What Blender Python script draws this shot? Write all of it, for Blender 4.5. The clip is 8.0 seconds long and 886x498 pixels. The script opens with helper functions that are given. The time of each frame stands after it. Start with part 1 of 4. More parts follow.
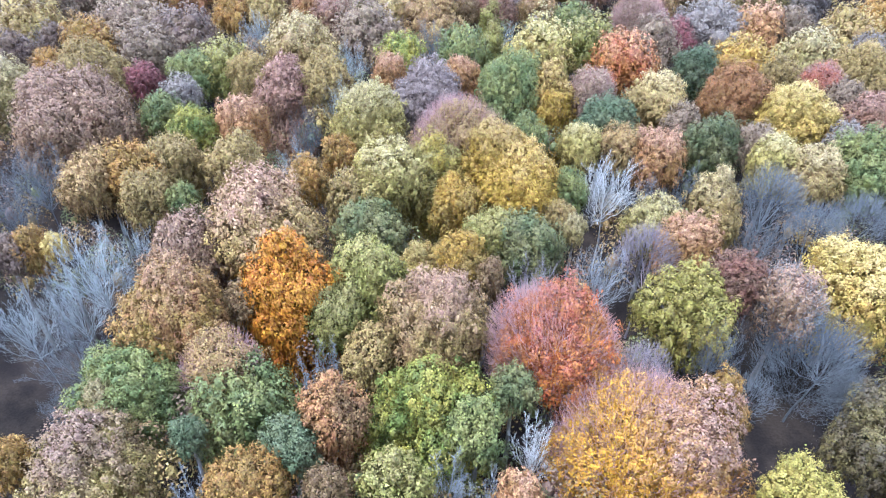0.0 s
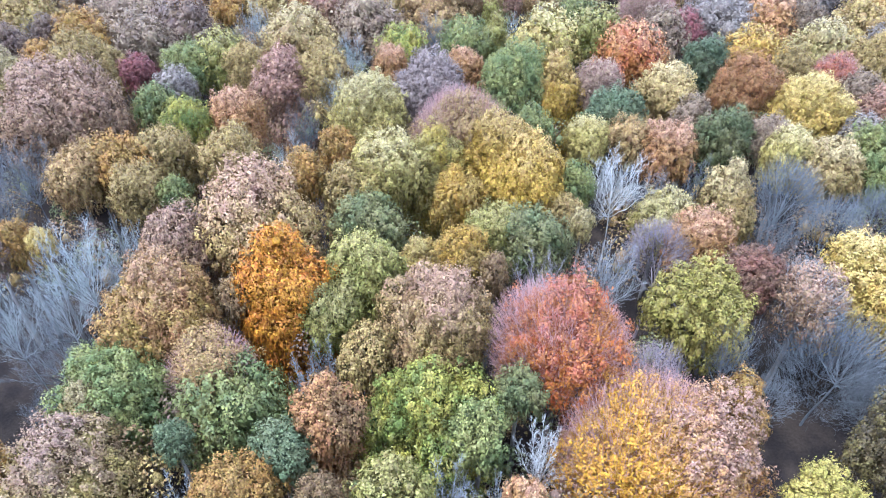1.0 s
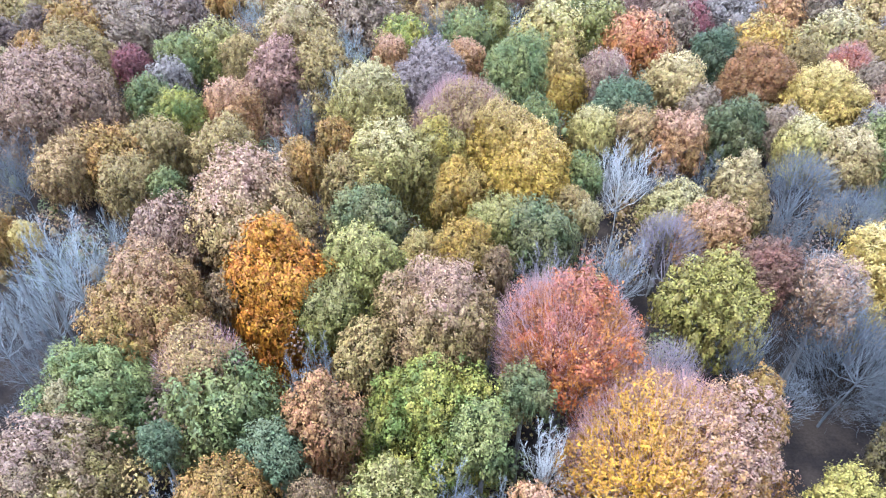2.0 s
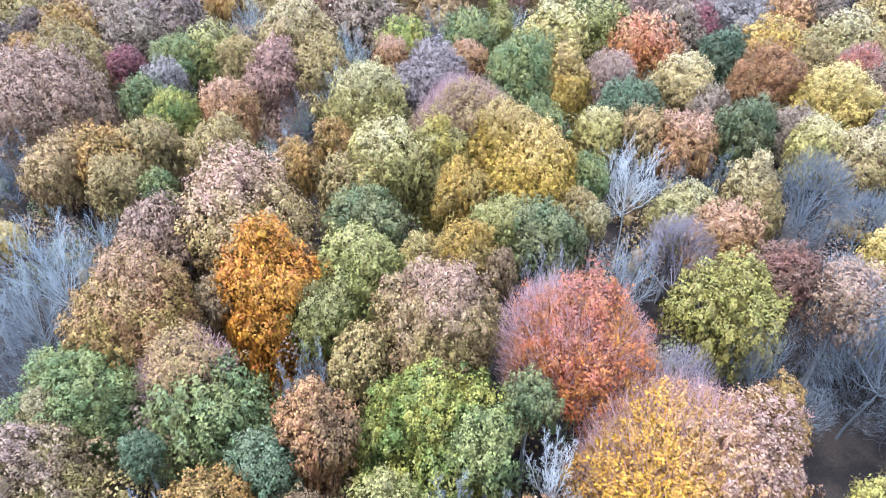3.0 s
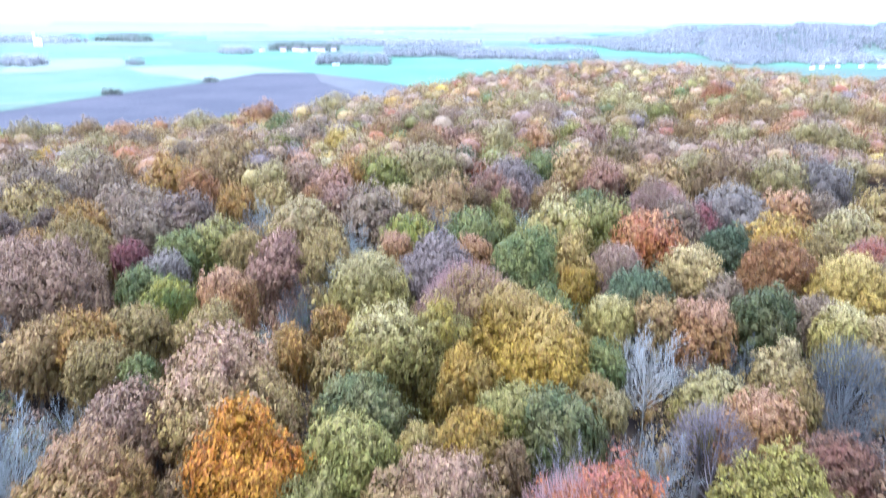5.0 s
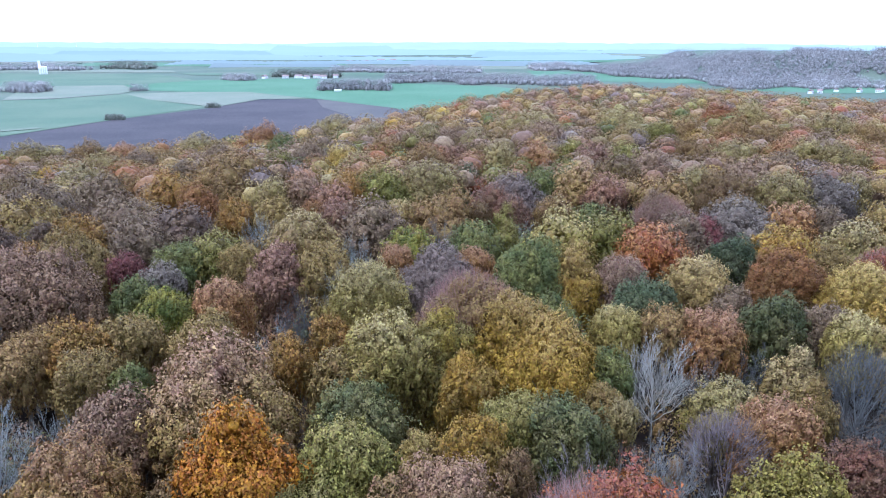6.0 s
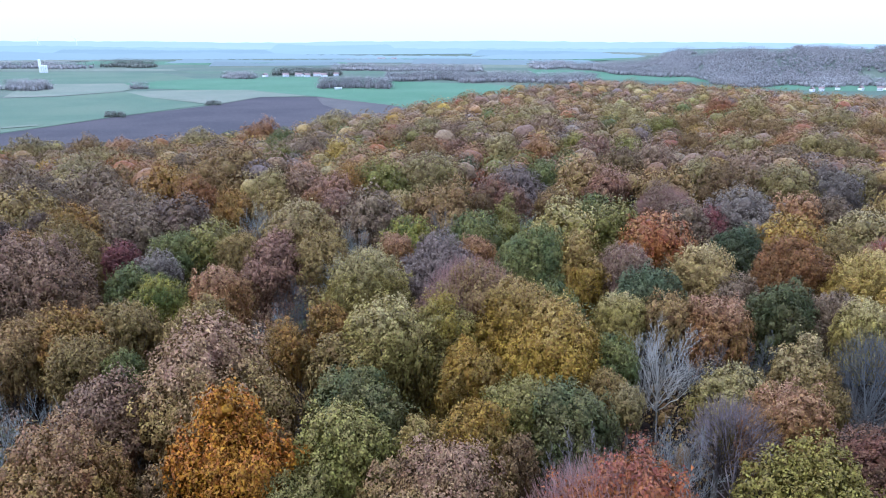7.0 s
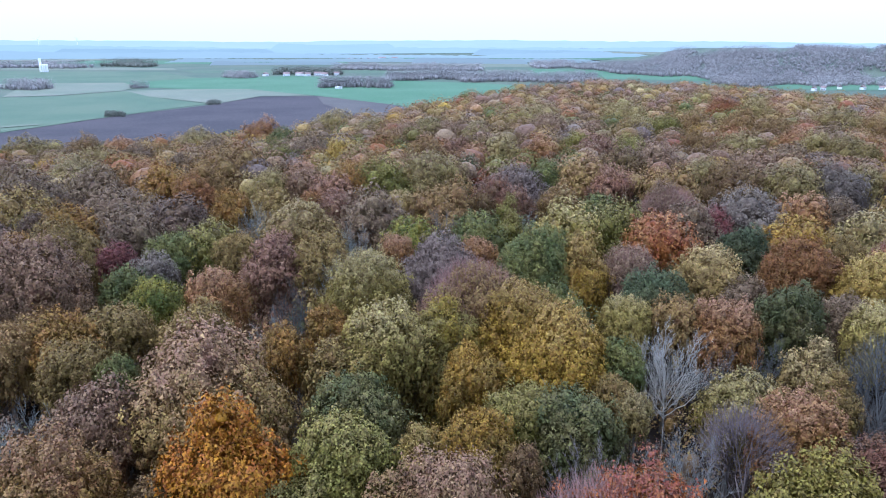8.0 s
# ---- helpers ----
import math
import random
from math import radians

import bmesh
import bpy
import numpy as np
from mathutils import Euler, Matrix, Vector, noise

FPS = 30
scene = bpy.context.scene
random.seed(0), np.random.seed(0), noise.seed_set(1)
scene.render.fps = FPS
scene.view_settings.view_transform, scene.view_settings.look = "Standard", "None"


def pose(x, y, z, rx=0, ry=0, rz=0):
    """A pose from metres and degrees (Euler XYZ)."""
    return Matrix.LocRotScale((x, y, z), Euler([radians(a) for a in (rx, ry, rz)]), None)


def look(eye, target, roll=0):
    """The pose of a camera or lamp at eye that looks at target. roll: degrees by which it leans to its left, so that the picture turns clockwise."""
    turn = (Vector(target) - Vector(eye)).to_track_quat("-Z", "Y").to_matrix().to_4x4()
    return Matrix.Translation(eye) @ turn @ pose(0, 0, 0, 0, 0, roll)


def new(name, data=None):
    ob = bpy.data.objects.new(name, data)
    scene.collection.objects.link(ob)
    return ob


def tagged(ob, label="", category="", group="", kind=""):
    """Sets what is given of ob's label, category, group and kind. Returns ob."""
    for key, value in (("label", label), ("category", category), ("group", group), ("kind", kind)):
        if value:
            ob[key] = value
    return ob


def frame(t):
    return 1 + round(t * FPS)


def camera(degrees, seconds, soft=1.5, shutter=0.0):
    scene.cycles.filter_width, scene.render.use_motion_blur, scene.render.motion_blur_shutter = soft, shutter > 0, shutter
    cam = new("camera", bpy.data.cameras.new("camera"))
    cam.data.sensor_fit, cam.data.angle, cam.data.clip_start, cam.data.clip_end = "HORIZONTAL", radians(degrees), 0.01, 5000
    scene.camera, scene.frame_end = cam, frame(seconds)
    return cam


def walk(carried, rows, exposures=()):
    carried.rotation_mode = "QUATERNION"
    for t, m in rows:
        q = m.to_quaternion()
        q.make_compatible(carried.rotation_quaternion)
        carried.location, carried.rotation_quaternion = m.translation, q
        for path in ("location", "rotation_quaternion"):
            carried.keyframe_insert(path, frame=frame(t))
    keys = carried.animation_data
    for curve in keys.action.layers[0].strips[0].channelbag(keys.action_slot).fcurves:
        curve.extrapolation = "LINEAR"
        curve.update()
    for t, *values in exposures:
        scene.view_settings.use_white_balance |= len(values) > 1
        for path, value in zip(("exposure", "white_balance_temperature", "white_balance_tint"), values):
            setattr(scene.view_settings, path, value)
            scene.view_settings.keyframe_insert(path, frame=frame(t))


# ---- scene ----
cam = camera(66.9, 8.0, soft=1.0, shutter=0.8)
PATH = [
    (0, (-0.764, 0.451, 72.408), (-0.154, 16.081, 59.948), 1.2),
    (0.5, (-0.62, 1.778, 71.084), (-0.06, 17.408, 58.614), 1.1),
    (1, (-0.489, 3.023, 69.666), (0.031, 18.653, 57.206), 1),
    (1.5, (-0.408, 4.161, 68.258), (0.082, 19.801, 55.808), 0.9),
    (3, (-0.092, 7.097, 64.123), (0.298, 22.957, 51.943), 0.7),
    (3.5, (0.07, 8.076, 62.844), (0.41, 24.456, 51.374), 0.6),
    (4, (0.147, 8.886, 61.39), (0.457, 26.186, 51.37), 0.5),
    (4.5, (0.276, 9.615, 59.987), (0.536, 27.755, 51.557), 0.4),
    (5, (0.432, 10.228, 58.556), (0.622, 29.088, 51.906), 0.4),
    (5.2, (0.415, 10.42, 58.073), (0.615, 29.46, 51.943), 0.3),
    (6.5, (0.491, 11.996, 54.316), (0.621, 31.106, 48.406), 0.2),
    (7, (0.484, 12.591, 53.47), (0.614, 31.681, 47.53), 0.2),
    (7.5, (0.439, 13.486, 53.233), (0.559, 32.576, 47.273), 0.2),
    (8, (0.395, 14.556, 53.175), (0.505, 33.646, 47.215), 0.2),
]
EXPOSURES = [
    (0.0, 1.88, 4720, 15), (3.0, 1.93, 4720, 15), (3.6, 2.02, 4710, 15), (4.5, 1.76, 4680, 15), (5.2, 1.5, 4820, 15),
    (5.75, 0.94, 4920, 16), (6.3, 0.45, 4960, 16), (8.0, 0.36, 4960, 16),
]
walk(cam, [(t, look(eye, target, roll)) for t, eye, target, roll in PATH], EXPOSURES)

# ---- sky and sun: a bright overcast late afternoon ----
SUN_UP, SUN_TURN = radians(66), radians(258)
world = bpy.data.worlds.new("overcast_sky")
scene.world = world
world.use_nodes = True
wn, wl = world.node_tree.nodes, world.node_tree.links
wn.clear()
sky = wn.new("ShaderNodeTexSky")
sky.sky_type, sky.sun_disc = "NISHITA", False
sky.sun_elevation, sky.sun_rotation = SUN_UP, SUN_TURN
sky.air_density, sky.dust_density, sky.ozone_density = 1.0, 4.0, 1.0
blue = wn.new("ShaderNodeBackground")
wl.new(sky.outputs["Color"], blue.inputs["Color"])
blue.inputs["Strength"].default_value = 0.05
cloud = wn.new("ShaderNodeBackground")
cloud.inputs["Color"].default_value = (0.84, 0.92, 1.09, 1)
cloud.inputs["Strength"].default_value = 1.0
up = wn.new("ShaderNodeSeparateXYZ")
wl.new(wn.new("ShaderNodeTexCoord").outputs["Generated"], up.inputs[0])
cover = wn.new("ShaderNodeMapRange")  # cloud cover: brightest overhead
wl.new(up.outputs["Z"], cover.inputs["Value"])
cover.inputs["To Min"].default_value, cover.inputs["To Max"].default_value = 1.0, 2.1
wl.new(cover.outputs["Result"], cloud.inputs["Strength"])
both = wn.new("ShaderNodeAddShader")
wl.new(blue.outputs[0], both.inputs[0])
wl.new(cloud.outputs[0], both.inputs[1])
wout = wn.new("ShaderNodeOutputWorld")
wl.new(both.outputs[0], wout.inputs["Surface"])

sun_data = bpy.data.lights.new("sun", "SUN")
sun_data.energy, sun_data.angle, sun_data.color = 3.0, radians(22), (1.0, 0.95, 0.88)
sun = new("sun", sun_data)
sun.matrix_world = look((-46, -10, 106), (0, 0, 0))


# ---- materials ----
def nodes_of(name):
    m = bpy.data.materials.new(name)
    m.use_nodes = True
    n, l = m.node_tree.nodes, m.node_tree.links
    n.clear()
    out = n.new("ShaderNodeOutputMaterial")
    return m, n, l, out


def set_in(n, l, node, socket, value):
    if hasattr(value, "is_linked"):
        l.new(value, node.inputs[socket])
    elif isinstance(value, tuple) and len(value) == 3:
        node.inputs[socket].default_value = (*value, 1)
    else:
        node.inputs[socket].default_value = value


def noise_at(n, l, coord, scale, detail=3.0, rough=0.55):
    t = n.new("ShaderNodeTexNoise")
    l.new(coord, t.inputs["Vector"])
    t.inputs["Scale"].default_value, t.inputs["Detail"].default_value, t.inputs["Roughness"].default_value = scale, detail, rough
    return t.outputs["Fac"]


def remap(n, l, value, a, b, c=0.0, d=1.0):
    t = n.new("ShaderNodeMapRange")
    t.interpolation_type = "SMOOTHSTEP"
    l.new(value, t.inputs["Value"])
    for key, v in zip(("From Min", "From Max", "To Min", "To Max"), (a, b, c, d)):
        t.inputs[key].default_value = v
    return t.outputs["Result"]


def mixed(n, l, fac, a, b, kind="MIX"):
    t = n.new("ShaderNodeMix")
    t.data_type, t.blend_type = "RGBA", kind
    set_in(n, l, t, 0, fac)
    set_in(n, l, t, 6, a)
    set_in(n, l, t, 7, b)
    return t.outputs[2]


def hue_shift(n, l, colour, hue, sat, val):
    t = n.new("ShaderNodeHueSaturation")
    l.new(colour, t.inputs["Color"])
    for key, v in (("Hue", hue), ("Saturation", sat), ("Value", val)):
        set_in(n, l, t, key, v)
    return t.outputs["Color"]


def muted(c, grey=0.0, dim=0.43):
    """A leaf colour, dulled and darkened as dying leaves are."""
    grey *= 0.15 if min(c) < 0.16 * max(c) else 1.0
    lum = 0.3 * c[0] + 0.55 * c[1] + 0.15 * c[2]
    return tuple(dim * (v * (1 - grey) + lum * grey) for v in c)


def leaf_material(name, a, b, top=None, patch=0.35, see=0.10, side=0.0):
    """Autumn foliage: patches of two leaf colours, each spray of leaves a little different; top: the colour of the thinning crown top."""
    m, n, l, out = nodes_of(name)
    a, b, top = muted(a), muted(b), muted(top) if top else None
    tex, geo, info = n.new("ShaderNodeTexCoord"), n.new("ShaderNodeNewGeometry"), n.new("ShaderNodeObjectInfo")
    shifted = n.new("ShaderNodeVectorMath")
    shifted.operation = "ADD"
    wide = n.new("ShaderNodeVectorMath")
    wide.operation = "SCALE"
    wide.inputs[0].default_value = (61.0, 37.0, 53.0)
    l.new(info.outputs["Random"], wide.inputs["Scale"])
    l.new(tex.outputs["Object"], shifted.inputs[0])
    l.new(wide.outputs[0], shifted.inputs[1])
    p = shifted.outputs[0]
    colour = mixed(n, l, remap(n, l, noise_at(n, l, p, patch), 0.36, 0.64), a, b)
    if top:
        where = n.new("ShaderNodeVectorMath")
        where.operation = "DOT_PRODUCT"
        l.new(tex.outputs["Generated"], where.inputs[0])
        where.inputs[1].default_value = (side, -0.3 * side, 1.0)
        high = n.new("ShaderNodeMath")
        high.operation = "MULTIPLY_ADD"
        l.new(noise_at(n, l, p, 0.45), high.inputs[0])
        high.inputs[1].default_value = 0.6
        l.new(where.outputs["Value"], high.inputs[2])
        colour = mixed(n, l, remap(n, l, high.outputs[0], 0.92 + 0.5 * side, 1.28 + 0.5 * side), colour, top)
    rnd = geo.outputs["Random Per Island"]
    hue = remap(n, l, rnd, 0.0, 1.0, 0.487, 0.513)
    val = remap(n, l, noise_at(n, l, p, 1.6, 2.0), 0.3, 0.7, 0.76, 1.22)
    one = n.new("ShaderNodeMath")
    one.operation = "MULTIPLY"
    l.new(val, one.inputs[0])
    l.new(remap(n, l, rnd, 0.0, 1.0, 0.8, 1.24), one.inputs[1])
    two = n.new("ShaderNodeMath")
    two.operation = "MULTIPLY"
    l.new(one.outputs[0], two.inputs[0])
    l.new(remap(n, l, info.outputs["Random"], 0.0, 1.0, 0.86, 1.14), two.inputs[1])
    leafy = n.new("ShaderNodeTexVoronoi")  # single leaves
    l.new(p, leafy.inputs["Vector"])
    leafy.inputs["Scale"].default_value = 5.2
    one_leaf = n.new("ShaderNodeSeparateXYZ")
    l.new(leafy.outputs["Color"], one_leaf.inputs[0])
    three = n.new("ShaderNodeMath")
    three.operation = "MULTIPLY"
    l.new(two.outputs[0], three.inputs[0])
    l.new(remap(n, l, one_leaf.outputs["X"], 0.0, 1.0, 0.82, 1.2), three.inputs[1])
    colour = hue_shift(n, l, colour, hue, 1.0, three.outputs[0])
    surf = n.new("ShaderNodeBsdfPrincipled")
    l.new(colour, surf.inputs["Base Color"])
    surf.inputs["Roughness"].default_value = 0.55
    surf.inputs["Specular IOR Level"].default_value = 0.14
    bp = n.new("ShaderNodeBump")
    bp.inputs["Strength"].default_value, bp.inputs["Distance"].default_value = 0.4, 0.10
    clump = n.new("ShaderNodeTexVoronoi")  # tufts
    l.new(p, clump.inputs["Vector"])
    clump.inputs["Scale"].default_value = 1.15
    rough = n.new("ShaderNodeMath")
    rough.operation = "MULTIPLY_ADD"
    l.new(clump.outputs["Distance"], rough.inputs[0])
    rough.inputs[1].default_value = 3.0
    l.new(leafy.outputs["Distance"], rough.inputs[2])
    l.new(rough.outputs[0], bp.inputs["Height"])
    bp.invert = True
    l.new(bp.outputs[0], surf.inputs["Normal"])
    glow = n.new("ShaderNodeBsdfTranslucent")
    l.new(colour, glow.inputs["Color"])
    mix = n.new("ShaderNodeMixShader")
    mix.inputs[0].default_value = see
    l.new(surf.outputs[0], mix.inputs[1])
    l.new(glow.outputs[0], mix.inputs[2])
    l.new(mix.outputs[0], out.inputs["Surface"])
    return m


def plain_material(name, a, b, scale=1.0, rough=0.85, spec=0.3, bump=0.0, fine=8.0, metal=0.0, spread=(0.35, 0.65), sheen=0.0):
    m, n, l, out = nodes_of(name)
    tex = n.new("ShaderNodeTexCoord")
    p = tex.outputs["Object"]
    colour = mixed(n, l, remap(n, l, noise_at(n, l, p, scale, 4.0), *spread), a, b)
    grain = noise_at(n, l, p, scale * fine, 3.0, 0.65)
    colour = hue_shift(n, l, colour, 0.5, 1.0, remap(n, l, grain, 0.25, 0.75, 0.75, 1.25))
    surf = n.new("ShaderNodeBsdfPrincipled")
    l.new(colour, surf.inputs["Base Color"])
    surf.inputs["Roughness"].default_value, surf.inputs["Metallic"].default_value = rough, metal
    surf.inputs["Specular IOR Level"].default_value = spec
    surf.inputs["Sheen Weight"].default_value, surf.inputs["Sheen Roughness"].default_value = sheen, 0.5
    if bump:
        bp = n.new("ShaderNodeBump")
        bp.inputs["Strength"].default_value, bp.inputs["Distance"].default_value = 0.7, bump
        l.new(grain, bp.inputs["Height"])
        l.new(bp.outputs[0], surf.inputs["Normal"])
    l.new(surf.outputs[0], out.inputs["Surface"])
    return m


LEAF = {
    "olive": leaf_material("olive_leaves", (0.33, 0.22, 0.06), (0.40, 0.26, 0.075)),
    "green": leaf_material("green_leaves", (0.15, 0.17, 0.045), (0.265, 0.245, 0.06)),
    "teal": leaf_material("bluish_green_leaves", (0.115, 0.14, 0.055), (0.17, 0.175, 0.07)),
    "slategreen": leaf_material("grey_green_leaves", (0.135, 0.145, 0.045), (0.21, 0.18, 0.055)),
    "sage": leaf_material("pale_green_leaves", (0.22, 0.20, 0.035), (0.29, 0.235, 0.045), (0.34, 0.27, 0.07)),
    "lime": leaf_material("yellow_green_leaves", (0.17, 0.195, 0.032), (0.43, 0.35, 0.05)),
    "limeyellow": leaf_material("greenish_yellow_leaves", (0.33, 0.26, 0.045), (0.43, 0.32, 0.06)),
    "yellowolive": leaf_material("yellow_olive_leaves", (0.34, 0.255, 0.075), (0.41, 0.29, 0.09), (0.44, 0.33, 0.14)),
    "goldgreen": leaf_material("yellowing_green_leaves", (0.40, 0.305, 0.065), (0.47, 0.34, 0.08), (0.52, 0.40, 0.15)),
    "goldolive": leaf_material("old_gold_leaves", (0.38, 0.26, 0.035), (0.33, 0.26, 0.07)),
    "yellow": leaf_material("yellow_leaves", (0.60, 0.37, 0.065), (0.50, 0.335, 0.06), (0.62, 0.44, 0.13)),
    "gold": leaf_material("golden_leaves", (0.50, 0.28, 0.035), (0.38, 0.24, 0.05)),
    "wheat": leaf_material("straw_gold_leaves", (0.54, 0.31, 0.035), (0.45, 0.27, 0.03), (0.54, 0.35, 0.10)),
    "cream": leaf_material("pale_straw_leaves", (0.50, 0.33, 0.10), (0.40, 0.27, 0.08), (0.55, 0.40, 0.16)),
    "tan": leaf_material("tan_leaves", (0.40, 0.235, 0.08), (0.34, 0.21, 0.065)),
    "ochre": leaf_material("ochre_leaves", (0.42, 0.21, 0.04), (0.33, 0.19, 0.04)),
    "apricot": leaf_material("apricot_leaves", (0.48, 0.22, 0.07), (0.34, 0.19, 0.065)),
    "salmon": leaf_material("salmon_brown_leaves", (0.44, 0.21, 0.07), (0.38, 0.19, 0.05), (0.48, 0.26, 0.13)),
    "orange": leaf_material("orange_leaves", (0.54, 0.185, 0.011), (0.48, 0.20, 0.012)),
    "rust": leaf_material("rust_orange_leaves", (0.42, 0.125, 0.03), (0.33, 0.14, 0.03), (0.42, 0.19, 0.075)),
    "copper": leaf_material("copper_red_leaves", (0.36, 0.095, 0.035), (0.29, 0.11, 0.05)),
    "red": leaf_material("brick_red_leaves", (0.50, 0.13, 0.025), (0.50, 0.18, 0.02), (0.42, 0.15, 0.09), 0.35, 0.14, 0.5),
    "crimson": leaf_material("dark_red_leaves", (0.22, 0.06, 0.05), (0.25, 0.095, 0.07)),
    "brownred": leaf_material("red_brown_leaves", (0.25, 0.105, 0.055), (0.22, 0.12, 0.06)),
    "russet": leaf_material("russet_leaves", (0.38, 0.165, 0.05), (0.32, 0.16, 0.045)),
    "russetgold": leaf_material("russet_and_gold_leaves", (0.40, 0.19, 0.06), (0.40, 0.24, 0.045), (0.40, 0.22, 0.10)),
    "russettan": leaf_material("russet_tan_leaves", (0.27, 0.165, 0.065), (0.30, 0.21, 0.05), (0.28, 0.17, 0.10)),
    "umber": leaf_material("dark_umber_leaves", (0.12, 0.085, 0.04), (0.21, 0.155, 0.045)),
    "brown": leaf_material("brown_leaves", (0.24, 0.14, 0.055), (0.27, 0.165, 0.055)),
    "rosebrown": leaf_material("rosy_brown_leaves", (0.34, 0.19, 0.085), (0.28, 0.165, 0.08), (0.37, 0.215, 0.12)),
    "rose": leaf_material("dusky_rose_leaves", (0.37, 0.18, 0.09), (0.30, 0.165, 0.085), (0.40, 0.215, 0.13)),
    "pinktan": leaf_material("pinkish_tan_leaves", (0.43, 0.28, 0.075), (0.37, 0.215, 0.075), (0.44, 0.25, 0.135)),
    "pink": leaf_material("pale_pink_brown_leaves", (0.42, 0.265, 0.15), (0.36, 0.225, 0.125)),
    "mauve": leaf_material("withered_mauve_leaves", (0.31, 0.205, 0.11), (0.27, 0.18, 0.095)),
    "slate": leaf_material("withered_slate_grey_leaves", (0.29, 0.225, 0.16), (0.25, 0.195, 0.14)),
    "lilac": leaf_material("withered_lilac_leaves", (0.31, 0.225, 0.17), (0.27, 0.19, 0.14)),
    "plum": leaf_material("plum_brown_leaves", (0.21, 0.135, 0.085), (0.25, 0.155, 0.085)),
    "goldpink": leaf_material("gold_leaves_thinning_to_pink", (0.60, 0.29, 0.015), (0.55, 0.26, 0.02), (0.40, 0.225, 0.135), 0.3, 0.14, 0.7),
}
TWIG = {
    "pale": plain_material("pale_grey_twig_bark", (0.215, 0.215, 0.185), (0.165, 0.168, 0.145), 0.6),
    "ivory": plain_material("ivory_twig_bark", (0.36, 0.335, 0.275), (0.28, 0.26, 0.215), 0.6),
    "grey": plain_material("grey_twig_bark", (0.195, 0.188, 0.165), (0.145, 0.142, 0.126), 0.6),
    "slate": plain_material("slate_grey_twig_bark", (0.088, 0.088, 0.080), (0.068, 0.068, 0.062), 0.6),
    "mauve": plain_material("mauve_brown_twig_bark", (0.15, 0.117, 0.108), (0.121, 0.0944, 0.0875), 0.6),
    "lilac": plain_material("lilac_grey_twig_bark", (0.22, 0.185, 0.17), (0.175, 0.15, 0.14), 0.6),
    "rosy": plain_material("rosy_twig_bark", (0.29, 0.16, 0.125), (0.23, 0.13, 0.105), 0.6),
}
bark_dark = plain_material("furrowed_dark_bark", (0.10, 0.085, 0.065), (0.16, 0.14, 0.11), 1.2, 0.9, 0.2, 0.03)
# litter far darker than its own colour: shade of the trees put into it
litter = plain_material("shaded_leaf_litter", (0.013, 0.010, 0.008), (0.026, 0.019, 0.013), 0.25, 0.95, 0.03, 0.05, 12.0)
grass_base = plain_material("pasture_grass", (0.057, 0.083, 0.057), (0.080, 0.096, 0.067), 0.006, 0.9, 0.12, 0.0, 60.0)
plough = plain_material("ploughed_soil", (0.038, 0.035, 0.037), (0.051, 0.045, 0.046), 0.012, 0.9, 0.1, 0.0, 50.0)
plough_pale = plain_material("dry_ploughed_soil", (0.060, 0.056, 0.052), (0.078, 0.073, 0.064), 0.012, 0.9, 0.1, 0.0, 50.0)
wheat_green = plain_material("winter_wheat", (0.052, 0.108, 0.058), (0.066, 0.122, 0.070), 0.008, 0.9, 0.12, 0.0, 70.0)
wheat_dull = plain_material("dull_green_crop", (0.060, 0.094, 0.058), (0.078, 0.106, 0.066), 0.01, 0.9, 0.12, 0.0, 70.0)
stubble = plain_material("pale_stubble", (0.122, 0.132, 0.095), (0.101, 0.120, 0.083), 0.01, 0.9, 0.12, 0.0, 60.0)
track_earth = plain_material("earth_track", (0.0765, 0.072, 0.063), (0.112, 0.106, 0.09), 0.03, 0.9, 0.3)
# woods and hedges of the plain: base colours paled to imitate distance haze
far_wood = leaf_material("haze_paled_winter_wood", (0.44, 0.425, 0.40), (0.54, 0.51, 0.47), None, 0.02)
hedge_leaf = leaf_material("dark_hedge_leaves", (0.30, 0.33, 0.26), (0.36, 0.36, 0.28))
white_wall = plain_material("white_render", (0.78, 0.78, 0.76), (0.72, 0.72, 0.70), 0.2, 0.7)
roof_tile = plain_material("dark_roof_tiles", (0.16, 0.12, 0.11), (0.22, 0.16, 0.14), 0.4, 0.8)
window_dark = plain_material("dark_window_glass", (0.03, 0.035, 0.04), (0.05, 0.055, 0.06), 0.5, 0.1, 0.5)
steel_white = plain_material("white_painted_steel", (0.80, 0.81, 0.82), (0.74, 0.75, 0.76), 0.3, 0.45)


# ---- the lie of the land ----
def smooth(a, b, v):
    v = np.clip((np.asarray(v, float) - a) / (b - a), 0, 1)
    return v * v * (3 - 2 * v)


EDGE_X = (-520, -216, -134, -86, -27, 36, 139, 224, 347, 780)
EDGE_Y = (325, 343, 373, 386, 442, 533, 608, 585, 542, 430)
PLAIN = -27.5


def wood_edge(x):
    return np.interp(x, EDGE_X, EDGE_Y)


def ground_z(x, y):
    """Height of the land: a wooded plateau that falls to a plain, and a wooded hill across the valley."""
    x, y = np.asarray(x, float), np.asarray(y, float)
    rim = -17 + 17 * smooth(-170, 117, x) - 9 * smooth(156, 377, x)
    u = y - wood_edge(x)
    near = rim * smooth(-273, 0, u)
    far = rim + (PLAIN - rim) * smooth(0, 150, u)
    z = np.where(u < 0, near, far)
    hill = 58 * smooth(500, 820, x - 0.06 * (y - 1500)) * smooth(1330, 1660, y) * (1 - 0.8 * smooth(2300, 3000, y))
    swell = 20 * smooth(3000, 4700, y) * (0.6 + 0.4 * np.sin(x * 0.0021))
    return z + hill + swell


